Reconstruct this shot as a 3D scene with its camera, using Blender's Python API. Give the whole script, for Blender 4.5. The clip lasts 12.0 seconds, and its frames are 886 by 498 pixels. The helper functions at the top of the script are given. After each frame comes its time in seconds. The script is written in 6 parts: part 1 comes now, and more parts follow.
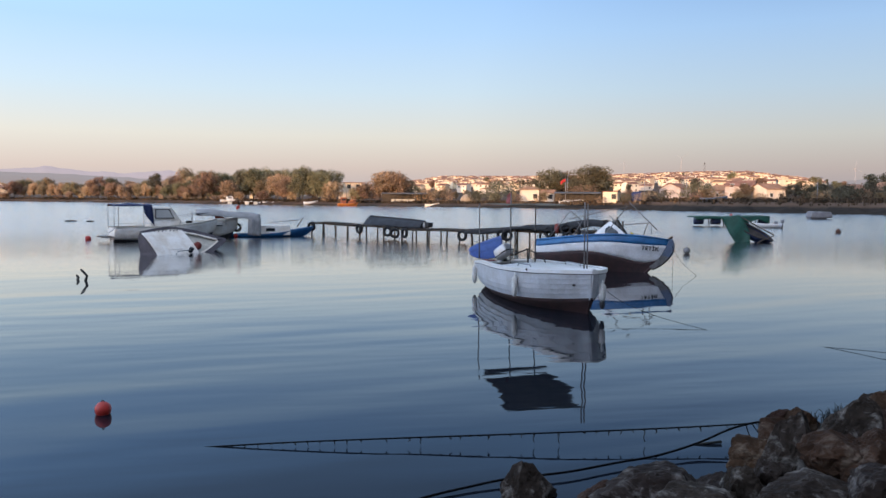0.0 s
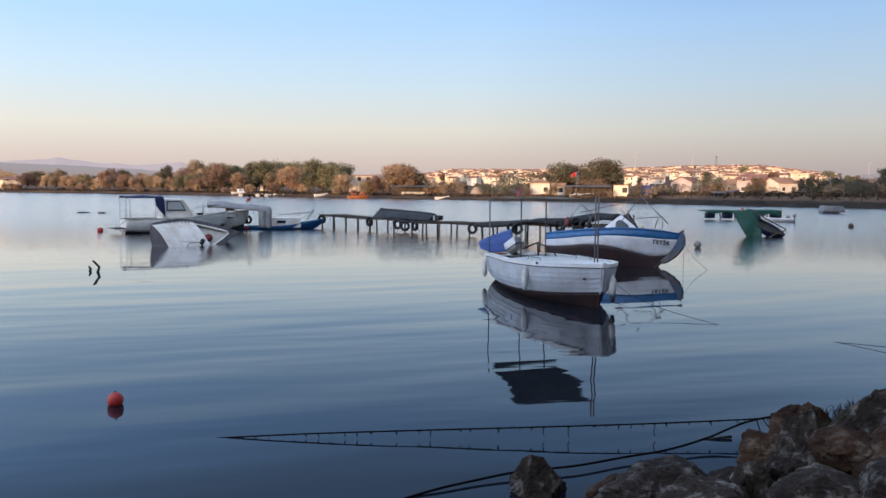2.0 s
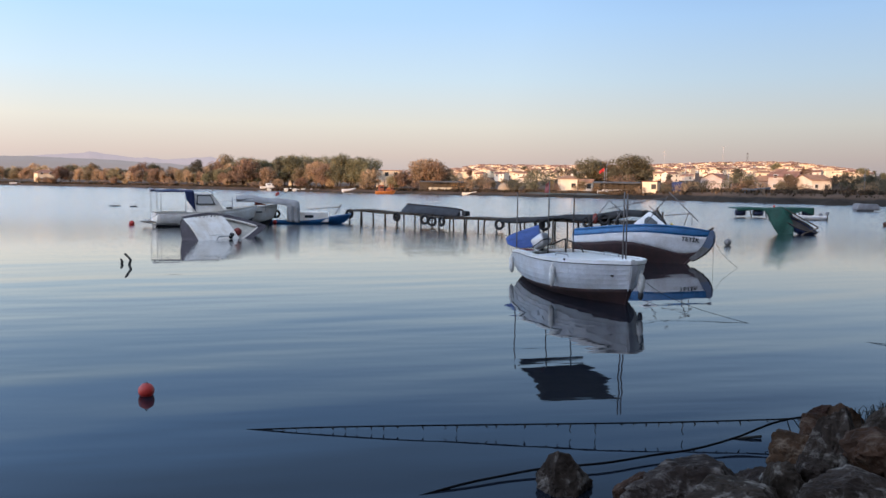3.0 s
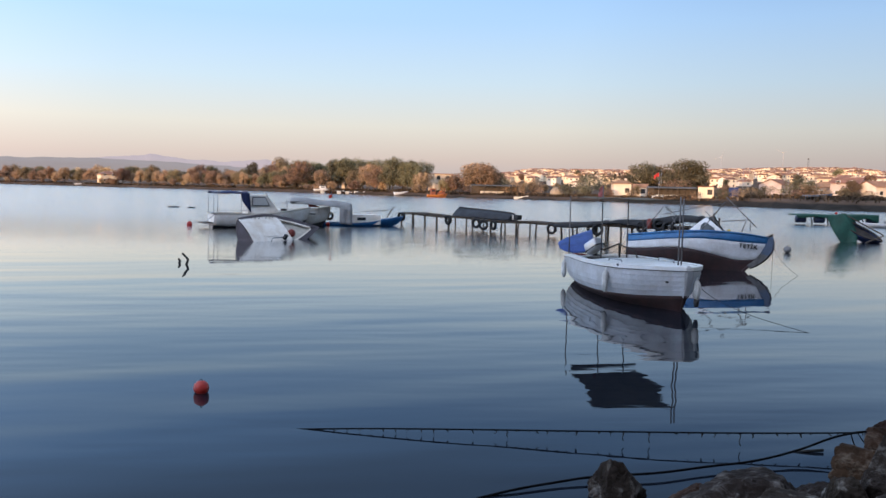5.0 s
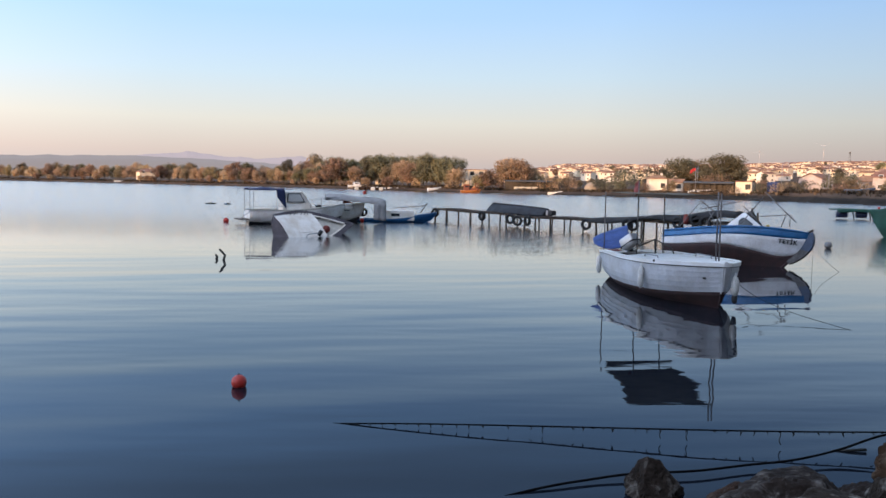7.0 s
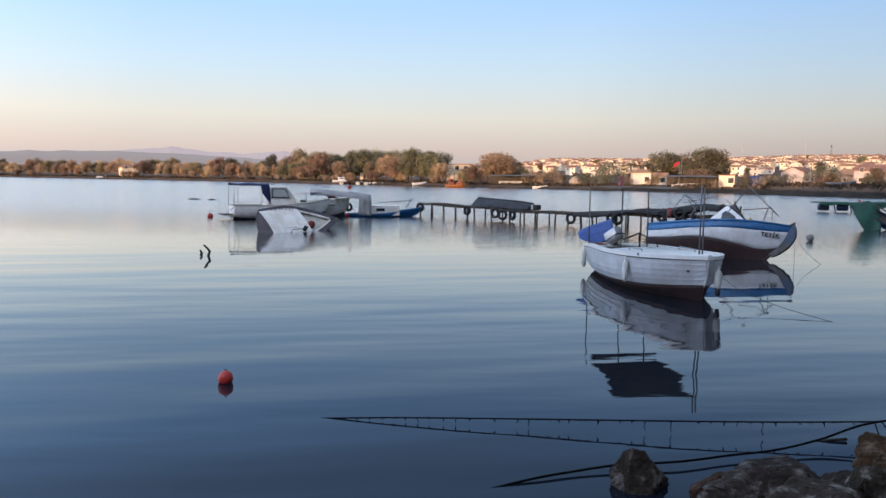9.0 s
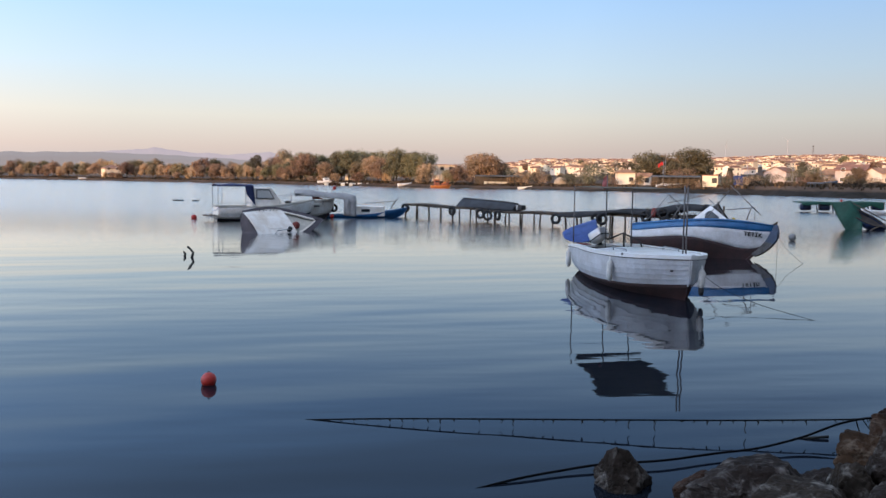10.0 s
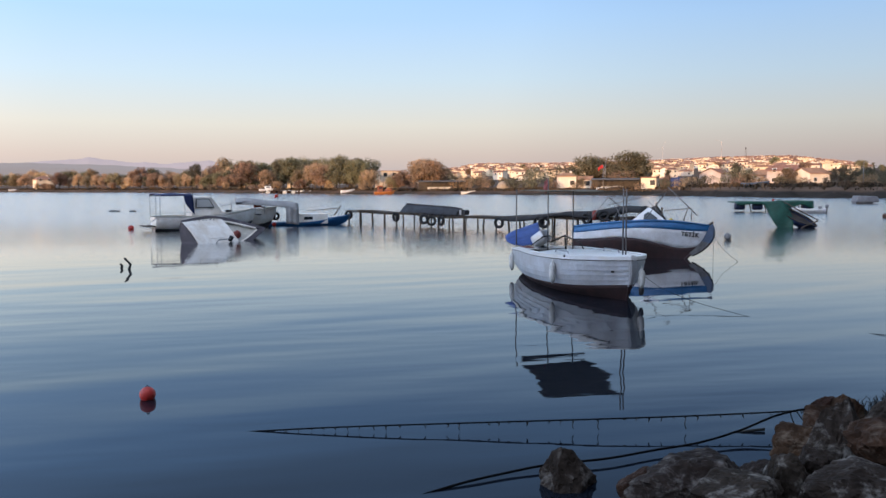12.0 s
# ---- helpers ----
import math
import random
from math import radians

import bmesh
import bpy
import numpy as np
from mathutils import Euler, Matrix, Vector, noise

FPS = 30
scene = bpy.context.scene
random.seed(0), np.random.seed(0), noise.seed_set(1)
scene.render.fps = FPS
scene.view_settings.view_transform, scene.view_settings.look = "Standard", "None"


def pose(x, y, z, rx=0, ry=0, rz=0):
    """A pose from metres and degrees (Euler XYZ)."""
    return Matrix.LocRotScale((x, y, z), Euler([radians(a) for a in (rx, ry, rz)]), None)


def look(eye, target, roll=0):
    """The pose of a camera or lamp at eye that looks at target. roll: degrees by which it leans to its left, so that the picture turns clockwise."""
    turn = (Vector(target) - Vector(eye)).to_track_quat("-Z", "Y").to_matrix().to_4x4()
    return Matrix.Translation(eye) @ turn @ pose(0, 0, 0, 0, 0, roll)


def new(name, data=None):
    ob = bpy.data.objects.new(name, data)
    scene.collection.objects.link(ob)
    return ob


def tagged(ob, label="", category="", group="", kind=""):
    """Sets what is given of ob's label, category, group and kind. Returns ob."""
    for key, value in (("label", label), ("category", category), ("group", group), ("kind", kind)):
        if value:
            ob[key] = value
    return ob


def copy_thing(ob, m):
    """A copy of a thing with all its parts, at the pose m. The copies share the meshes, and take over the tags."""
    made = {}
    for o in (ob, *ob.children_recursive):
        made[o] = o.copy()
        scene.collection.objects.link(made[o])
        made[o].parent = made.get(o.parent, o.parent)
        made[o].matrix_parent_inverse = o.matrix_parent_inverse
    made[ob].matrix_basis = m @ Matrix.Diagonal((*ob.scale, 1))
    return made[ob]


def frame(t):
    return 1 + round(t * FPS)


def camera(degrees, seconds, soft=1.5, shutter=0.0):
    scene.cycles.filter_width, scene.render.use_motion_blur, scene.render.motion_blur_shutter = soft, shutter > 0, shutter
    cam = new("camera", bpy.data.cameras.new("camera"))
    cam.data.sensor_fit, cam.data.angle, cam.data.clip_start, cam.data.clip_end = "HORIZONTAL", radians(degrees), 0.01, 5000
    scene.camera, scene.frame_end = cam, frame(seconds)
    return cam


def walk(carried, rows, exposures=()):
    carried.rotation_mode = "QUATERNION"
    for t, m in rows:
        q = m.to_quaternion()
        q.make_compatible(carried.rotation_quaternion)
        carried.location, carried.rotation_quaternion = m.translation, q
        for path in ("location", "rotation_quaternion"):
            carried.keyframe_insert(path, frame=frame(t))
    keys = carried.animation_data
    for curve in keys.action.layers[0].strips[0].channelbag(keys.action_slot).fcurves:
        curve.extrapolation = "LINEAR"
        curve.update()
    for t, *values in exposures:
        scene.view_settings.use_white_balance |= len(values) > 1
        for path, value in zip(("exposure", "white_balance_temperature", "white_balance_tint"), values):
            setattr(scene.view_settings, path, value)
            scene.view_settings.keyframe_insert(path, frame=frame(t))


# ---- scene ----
cam = camera(58.4, 12.0)
PATH = [
    (0, (-0.452, 0.205, 2.511), (-0.482, 2.2, 2.382), 0.3),
    (0.5, (-0.451, 0.21, 2.508), (-0.476, 2.206, 2.377), 0.3),
    (1, (-0.449, 0.196, 2.515), (-0.472, 2.192, 2.381), 0.1),
    (1.5, (-0.455, 0.18, 2.514), (-0.489, 2.175, 2.375), 0.2),
    (2, (-0.459, 0.201, 2.514), (-0.514, 2.195, 2.367), 0.5),
    (2.5, (-0.466, 0.195, 2.514), (-0.557, 2.187, 2.363), 0.9),
    (3, (-0.469, 0.198, 2.513), (-0.591, 2.188, 2.354), 0.8),
    (3.5, (-0.478, 0.217, 2.512), (-0.634, 2.205, 2.351), 0.9),
    (5.5, (-0.488, 0.235, 2.499), (-0.76, 2.211, 2.349), 1.1),
    (6, (-0.492, 0.215, 2.505), (-0.785, 2.187, 2.351), 0.9),
    (6.5, (-0.503, 0.24, 2.502), (-0.828, 2.207, 2.341), 1.0),
    (7, (-0.503, 0.229, 2.5), (-0.836, 2.194, 2.336), 1.0),
    (9, (-0.505, 0.194, 2.503), (-0.801, 2.164, 2.326), 0.8),
    (9.5, (-0.497, 0.196, 2.505), (-0.779, 2.169, 2.328), 0.8),
    (10, (-0.49, 0.207, 2.5), (-0.75, 2.183, 2.325), 0.7),
    (10.5, (-0.485, 0.213, 2.502), (-0.688, 2.196, 2.339), 0.2),
    (11, (-0.478, 0.203, 2.497), (-0.649, 2.189, 2.337), -0.3),
    (11.5, (-0.47, 0.223, 2.495), (-0.61, 2.212, 2.333), -0.3),
    (12, (-0.463, 0.218, 2.494), (-0.585, 2.208, 2.334), -0.2),
]
walk(cam, [(t, look(eye, target, roll)) for t, eye, target, roll in PATH])

# ---- light ----
SUN_EL, SUN_AZ = 3.0, 212.0          # degrees; bearing of the sun, clockwise from +y: low behind the camera, to its left
world = bpy.data.worlds.new("sky")
scene.world = world
world.use_nodes = True
wn, wl = world.node_tree.nodes, world.node_tree.links
sky = wn.new("ShaderNodeTexSky")
sky.sky_type, sky.sun_disc = "NISHITA", False
sky.sun_elevation, sky.sun_rotation = radians(SUN_EL), radians(SUN_AZ)
sky.dust_density = 2.0
# evening gradient: peach above the horizon through pale to blue overhead
geo = wn.new("ShaderNodeTexCoord")
sep = wn.new("ShaderNodeSeparateXYZ")
wl.new(geo.outputs["Generated"], sep.inputs[0])
ramp = wn.new("ShaderNodeValToRGB")
wl.new(sep.outputs["Z"], ramp.inputs[0])
SKY = [(0.0, (0.60, 0.53, 0.54)), (0.035, (0.72, 0.61, 0.59)), (0.075, (0.79, 0.76, 0.74)), (0.13, (0.62, 0.77, 0.94)),
       (0.20, (0.45, 0.69, 1.05)), (0.30, (0.29, 0.57, 1.10)), (0.5, (0.40, 0.59, 0.93)), (1.0, (0.56, 0.62, 0.77))]
while len(ramp.color_ramp.elements) < len(SKY):
    ramp.color_ramp.elements.new(0.5)
for e, (at, c) in zip(ramp.color_ramp.elements, SKY):
    e.position, e.color = at, (*c, 1)
scale = wn.new("ShaderNodeMix")
scale.data_type, scale.blend_type = "RGBA", "MULTIPLY"
scale.inputs["Factor"].default_value = 1
wl.new(sky.outputs[0], scale.inputs["A"])
scale.inputs["B"].default_value = (0.55, 0.55, 0.55, 1)
mix = wn.new("ShaderNodeMix")
mix.data_type = "RGBA"
mix.inputs["Factor"].default_value = 0.85
wl.new(scale.outputs["Result"], mix.inputs["A"])
wl.new(ramp.outputs[0], mix.inputs["B"])
# the sky is brightest towards the set sun and dims away from it
dot = wn.new("ShaderNodeVectorMath")
dot.operation = "DOT_PRODUCT"
dot.inputs[1].default_value = (-0.53, -0.85, 0.0)
wl.new(geo.outputs["Generated"], dot.inputs[0])
half = wn.new("ShaderNodeMapRange")
half.inputs["From Min"].default_value, half.inputs["From Max"].default_value = -1.0, 1.0
wl.new(dot.outputs["Value"], half.inputs["Value"])
glow = wn.new("ShaderNodeValToRGB")
GLOW = [(0.0, (0.70, 0.74, 0.81)), (0.075, (0.93, 0.95, 0.98)), (0.26, (1.07, 1.09, 1.10)), (1.0, (2.6, 2.36, 2.2))]
while len(glow.color_ramp.elements) < len(GLOW):
    glow.color_ramp.elements.new(0.5)
for e, (at, c) in zip(glow.color_ramp.elements, GLOW):
    e.position, e.color = at, (*c, 1)
wl.new(half.outputs[0], glow.inputs[0])
side = wn.new("ShaderNodeMix")
side.data_type, side.blend_type = "RGBA", "MULTIPLY"
side.inputs["Factor"].default_value = 1
wl.new(mix.outputs["Result"], side.inputs["A"])
wl.new(glow.outputs[0], side.inputs["B"])
# higher up the sky darkens towards the east, away from the afterglow
rise, lean, keep_ = wn.new("ShaderNodeMapRange"), wn.new("ShaderNodeMath"), wn.new("ShaderNodeMath")
for key, value in (("From Min", 0.20), ("From Max", 0.30), ("To Min", 0.0), ("To Max", 0.65)):
    rise.inputs[key].default_value = value
lean.operation, keep_.operation, keep_.inputs[0].default_value = "MULTIPLY", "SUBTRACT", 1.0
wl.new(sep.outputs["Z"], rise.inputs["Value"])
wl.new(sep.outputs["X"], lean.inputs[0])
wl.new(rise.outputs[0], lean.inputs[1])
wl.new(lean.outputs[0], keep_.inputs[1])
east = wn.new("ShaderNodeMix")
east.data_type, east.blend_type = "RGBA", "MULTIPLY"
east.inputs["Factor"].default_value = 1
wl.new(side.outputs["Result"], east.inputs["A"])
wl.new(keep_.outputs[0], east.inputs["B"])
wl.new(east.outputs["Result"], wn["Background"].inputs[0])
wn["Background"].inputs[1].default_value = 1.0

sun = new("sun", bpy.data.lights.new("sun", "SUN"))
sun.data.energy, sun.data.angle, sun.data.color = 5.0, radians(0.5), (1.0, 0.65, 0.38)
az, el = radians(SUN_AZ), radians(SUN_EL)
SUN_DIR = Vector((math.sin(az) * math.cos(el), math.cos(az) * math.cos(el), math.sin(el)))
sun.matrix_world = look(SUN_DIR * 50, (0, 0, 0))
scene.view_settings.exposure = 0.0

# ---- materials ----
MATS = {}


def mat(name, color, rough=0.6, metal=0.0, vary=0.25, grain=40.0, stain=3.0, bump=0.2, second=None, random_tint=0.0, coat=0.0, veins=None, spec=0.5, island=0.0, thin=0.0):
    """A surface with grain and stains: color broken up at two scales, worn towards second."""
    if name in MATS:
        return MATS[name]
    m = bpy.data.materials.new(name)
    m.use_nodes = True
    n, l = m.node_tree.nodes, m.node_tree.links
    b = n["Principled BSDF"]
    tc = n.new("ShaderNodeTexCoord")
    fine, broad = n.new("ShaderNodeTexNoise"), n.new("ShaderNodeTexNoise")
    fine.inputs["Scale"].default_value, fine.inputs["Detail"].default_value = grain, 6
    broad.inputs["Scale"].default_value, broad.inputs["Detail"].default_value = stain, 5
    broad.inputs["Roughness"].default_value = 0.65
    for t in (fine, broad):
        l.new(tc.outputs["Object"], t.inputs["Vector"])
    second = second or tuple(c * (1 - 1.6 * vary) for c in color)
    r = n.new("ShaderNodeValToRGB")
    r.color_ramp.elements[0].position, r.color_ramp.elements[0].color = 0.36, (*second, 1)
    r.color_ramp.elements[1].position, r.color_ramp.elements[1].color = 0.62, (*color, 1)
    l.new(broad.outputs["Fac"], r.inputs[0])
    g = n.new("ShaderNodeMix")
    g.data_type, g.blend_type = "RGBA", "MULTIPLY"
    g.inputs["Factor"].default_value = min(1.0, vary * 1.5)
    l.new(r.outputs[0], g.inputs["A"])
    gr = n.new("ShaderNodeMapRange")
    gr.inputs["From Min"].default_value, gr.inputs["From Max"].default_value = 0.3, 0.7
    gr.inputs["To Min"].default_value, gr.inputs["To Max"].default_value = 0.6, 1.15
    l.new(fine.outputs["Fac"], gr.inputs["Value"])
    l.new(gr.outputs[0], g.inputs["B"])
    out = g.outputs["Result"]
    if veins:
        vt, vr, vm = n.new("ShaderNodeTexNoise"), n.new("ShaderNodeValToRGB"), n.new("ShaderNodeMix")
        vt.inputs["Scale"].default_value, vt.inputs["Detail"].default_value, vt.inputs["Distortion"].default_value = 5.5, 10, 0.4
        vt.inputs["Roughness"].default_value = 0.7
        l.new(tc.outputs["Object"], vt.inputs["Vector"])
        vr.color_ramp.elements[0].position, vr.color_ramp.elements[0].color = 0.52, (0, 0, 0, 1)
        vr.color_ramp.elements[1].position, vr.color_ramp.elements[1].color = 0.68, (1, 1, 1, 1)
        l.new(vt.outputs["Fac"], vr.inputs[0])
        vm.data_type = "RGBA"
        l.new(vr.outputs[0], vm.inputs["Factor"])
        l.new(out, vm.inputs["A"])
        vm.inputs["B"].default_value = (*veins, 1)
        out = vm.outputs["Result"]
    if random_tint:
        info, hs = n.new("ShaderNodeObjectInfo"), n.new("ShaderNodeHueSaturation")
        for sock, lo, hi in (("Value", 1 - random_tint, 1 + random_tint), ("Hue", 0.5 - 0.05 * random_tint, 0.5 + 0.05 * random_tint)):
            mr = n.new("ShaderNodeMapRange")
            mr.inputs["To Min"].default_value, mr.inputs["To Max"].default_value = lo, hi
            l.new(info.outputs["Random"], mr.inputs["Value"])
            l.new(mr.outputs[0], hs.inputs[sock])
        l.new(out, hs.inputs["Color"])
        out = hs.outputs[0]
    if island:
        gi, mr, mm = n.new("ShaderNodeNewGeometry"), n.new("ShaderNodeMapRange"), n.new("ShaderNodeHueSaturation")
        mr.inputs["To Min"].default_value, mr.inputs["To Max"].default_value = 1 - island, 1 + island
        l.new(gi.outputs["Random Per Island"], mr.inputs["Value"])
        l.new(mr.outputs[0], mm.inputs["Value"])
        l.new(out, mm.inputs["Color"])
        out = mm.outputs[0]
    l.new(out, b.inputs["Base Color"])
    rr = n.new("ShaderNodeMapRange")
    rr.inputs["To Min"].default_value, rr.inputs["To Max"].default_value = min(1, rough + 0.15), max(0.02, rough - 0.15)
    l.new(broad.outputs["Fac"], rr.inputs["Value"])
    l.new(rr.outputs[0], b.inputs["Roughness"])
    b.inputs["Metallic"].default_value = metal
    b.inputs["Coat Weight"].default_value = coat
    b.inputs["Specular IOR Level"].default_value = spec
    if bump:
        bp = n.new("ShaderNodeBump")
        bp.inputs["Strength"].default_value, bp.inputs["Distance"].default_value = bump, 0.02
        l.new(fine.outputs["Fac"], bp.inputs["Height"])
        l.new(bp.outputs[0], b.inputs["Normal"])
    if thin:
        tr, mx = n.new("ShaderNodeBsdfTranslucent"), n.new("ShaderNodeMixShader")
        mx.inputs[0].default_value = thin
        l.new(out, tr.inputs["Color"])
        l.new(b.outputs[0], mx.inputs[1])
        l.new(tr.outputs[0], mx.inputs[2])
        l.new(mx.outputs[0], n["Material Output"].inputs["Surface"])
    MATS[name] = m
    return m


def water_material():
    m = bpy.data.materials.new("water")
    m.use_nodes = True
    n, l = m.node_tree.nodes, m.node_tree.links
    n.remove(n["Principled BSDF"])
    tc = n.new("ShaderNodeTexCoord")
    # the swell dies away far out, where the breeze raises a finer chop
    along, calm, lively = n.new("ShaderNodeSeparateXYZ"), n.new("ShaderNodeMapRange"), n.new("ShaderNodeMapRange")
    l.new(tc.outputs["Object"], along.inputs[0])
    for node, near, far, a, z in ((calm, 9, 27, 1.0, 0.2), (lively, 24, 52, 0.0, 0.75)):
        for key, value in (("From Min", near), ("From Max", far), ("To Min", a), ("To Max", z)):
            node.inputs[key].default_value = value
        l.new(along.outputs["Y"], node.inputs["Value"])
    cm, ct = n.new("ShaderNodeMapping"), n.new("ShaderNodeTexNoise")
    cm.vector_type, cm.inputs["Scale"].default_value = "TEXTURE", (0.10, 0.03, 1)
    ct.inputs["Scale"].default_value, ct.inputs["Detail"].default_value = 1.0, 2
    l.new(tc.outputs["Object"], cm.inputs["Vector"])
    l.new(cm.outputs[0], ct.inputs["Vector"])
    slope, tilt_, upward, unit = (n.new("ShaderNodeVectorMath") for _ in range(4))
    slope.operation, slope.inputs[1].default_value = "SUBTRACT", (0.5, 0.5, 0.5)
    tilt_.operation, upward.operation, upward.inputs[1].default_value, unit.operation = "SCALE", "ADD", (0, 0, 1), "NORMALIZE"
    l.new(ct.outputs["Color"], slope.inputs[0])
    l.new(slope.outputs[0], tilt_.inputs[0])
    l.new(lively.outputs[0], tilt_.inputs["Scale"])
    l.new(tilt_.outputs[0], upward.inputs[0])
    l.new(upward.outputs[0], unit.inputs[0])
    prev = unit
    # long swell lines, ripples and fine chop; crests run across the bay
    for (sx, sy, dist, turn, detail, how) in ((0.20, 0.84, 0.024, 22, 1, calm), (0.8, 3.6, 0.0024, 12, 3, calm), (0.06, 0.17, 0.085, 26, 2, calm)):
        mp, t = n.new("ShaderNodeMapping"), n.new("ShaderNodeTexNoise")
        mp.vector_type = "TEXTURE"
        mp.inputs["Scale"].default_value = (1 / sx, 1 / sy, 1)
        mp.inputs["Rotation"].default_value = (0, 0, radians(turn))
        t.inputs["Scale"].default_value, t.inputs["Detail"].default_value = 1.0, detail
        t.inputs["Roughness"].default_value = 0.4
        l.new(tc.outputs["Object"], mp.inputs["Vector"])
        l.new(mp.outputs[0], t.inputs["Vector"])
        bp = n.new("ShaderNodeBump")
        bp.inputs["Strength"].default_value, bp.inputs["Distance"].default_value = 1.0, dist
        l.new(t.outputs["Fac"], bp.inputs["Height"])
        l.new(how.outputs[0], bp.inputs["Strength"])
        l.new(prev.outputs[0], bp.inputs["Normal"])
        prev = bp
    # a light breeze roughens the open bay; the water off the near bank lies calm
    mr = n.new("ShaderNodeMapRange")
    mr.interpolation_type = "SMOOTHSTEP"
    for key, value in (("From Min", 18), ("From Max", 60), ("To Min", 0.02), ("To Max", 0.15)):
        mr.inputs[key].default_value = value
    l.new(along.outputs["Y"], mr.inputs["Value"])
    gloss, deep, blend, fres = n.new("ShaderNodeBsdfAnisotropic"), n.new("ShaderNodeBsdfDiffuse"), n.new("ShaderNodeMixShader"), n.new("ShaderNodeFresnel")
    gloss.distribution = "MULTI_GGX"
    gloss.inputs["Color"].default_value = (0.98, 0.99, 1.0, 1)
    deep.inputs["Color"].default_value = (0.007, 0.010, 0.016, 1)
    fres.inputs["IOR"].default_value = 1.33
    power, gain = n.new("ShaderNodeMath"), n.new("ShaderNodeMath")
    power.operation, gain.operation, gain.use_clamp = "POWER", "MULTIPLY", True
    power.inputs[1].default_value, gain.inputs[1].default_value = 1.45, 1.65
    l.new(prev.outputs[0], fres.inputs["Normal"])
    l.new(fres.outputs[0], power.inputs[0])
    l.new(power.outputs[0], gain.inputs[0])
    l.new(gain.outputs[0], blend.inputs[0])
    l.new(mr.outputs[0], gloss.inputs["Roughness"])
    for sh in (gloss, deep):
        l.new(prev.outputs[0], sh.inputs["Normal"])
    l.new(deep.outputs[0], blend.inputs[1])
    l.new(gloss.outputs[0], blend.inputs[2])
    l.new(blend.outputs[0], n["Material Output"].inputs["Surface"])
    return m


WATER = water_material()
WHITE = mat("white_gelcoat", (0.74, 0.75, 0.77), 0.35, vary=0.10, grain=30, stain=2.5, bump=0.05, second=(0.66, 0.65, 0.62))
# white of the left boats, raised and warmed in colour to stand for light
BRIGHTWHITE = mat("light_lifted_white_paint", (0.94, 0.90, 0.84), 0.45, vary=0.12, grain=20, stain=1.6, bump=0.05, second=(0.74, 0.66, 0.56))
# white of the dinghy's sides, greyed and blued in colour to stand for shade
HULLWHITE = mat("shaded_white_hull", (0.455, 0.48, 0.515), 0.45, vary=0.14, grain=24, stain=2.0, bump=0.06, second=(0.36, 0.36, 0.37))
CREAM = mat("cream_paint", (0.66, 0.62, 0.54), 0.5, vary=0.2, stain=2)
ANTIFOUL = mat("red_antifouling", (0.034, 0.011, 0.011), 0.75, vary=0.3, stain=4, second=(0.020, 0.010, 0.010))
BLUEPAINT = mat("blue_paint", (0.022, 0.135, 0.33), 0.4, vary=0.2, stain=3)
TARPBLUE = mat("blue_tarpaulin", (0.012, 0.06, 0.28), 0.5, vary=0.2, stain=4, bump=0.3)
NAVY = mat("navy_canvas", (0.018, 0.03, 0.10), 0.8, vary=0.2, stain=4)
GREYTARP = mat("grey_tarpaulin", (0.33, 0.33, 0.33), 0.7, vary=0.2, stain=2)
GREENTARP = mat("green_tarpaulin", (0.010, 0.085, 0.058), 0.6, vary=0.3, stain=1.5)
WOOD = mat("weathered_timber", (0.11, 0.085, 0.065), 0.85, vary=0.35, grain=25, stain=3)
DARKNET = mat("dark_netting", (0.022, 0.022, 0.024), 0.9, vary=0.4, grain=30, stain=3, bump=0.5)
RUBBER = mat("tyre_rubber", (0.018, 0.018, 0.019), 0.8, vary=0.3)
STEEL = mat("dull_steel", (0.42, 0.42, 0.44), 0.45, metal=0.8, vary=0.2)
PIPE = mat("rusty_pipe", (0.16, 0.15, 0.15), 0.6, metal=0.3, vary=0.3)
SILVER = mat("silver_cowling", (0.62, 0.62, 0.63), 0.35, metal=0.4, vary=0.12, bump=0.05)
BLACK = mat("black_rubbing", (0.02, 0.02, 0.022), 0.6, vary=0.2)
RED = mat("red_plastic", (0.50, 0.035, 0.025), 0.45, vary=0.2, stain=5)
FENDER = mat("white_fender", (0.62, 0.62, 0.60), 0.5, vary=0.15, stain=6)
ROPE = mat("wet_rope", (0.006, 0.006, 0.007), 0.85, vary=0.3, grain=80, spec=0.05)
WEED = mat("sea_weed", (0.015, 0.016, 0.014), 0.6, vary=0.3)
HULLGREY = mat("grey_violet_hull", (0.085, 0.072, 0.085), 0.7, vary=0.25, stain=2)
HOUSE_PANE = mat("shaded_pane", (0.05, 0.045, 0.04), 0.6, vary=0.1, bump=0.0, spec=0.2)
GLASS = mat("dark_window", (0.03, 0.035, 0.04), 0.08, vary=0.1, bump=0.0)
# both stones are toned well below their own colour, to carry the bank's shade
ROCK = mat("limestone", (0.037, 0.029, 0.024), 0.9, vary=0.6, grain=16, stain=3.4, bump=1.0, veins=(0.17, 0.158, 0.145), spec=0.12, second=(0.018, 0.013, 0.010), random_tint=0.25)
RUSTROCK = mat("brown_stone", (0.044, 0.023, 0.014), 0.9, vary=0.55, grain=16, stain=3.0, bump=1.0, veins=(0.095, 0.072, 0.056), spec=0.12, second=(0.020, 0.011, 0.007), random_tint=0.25)


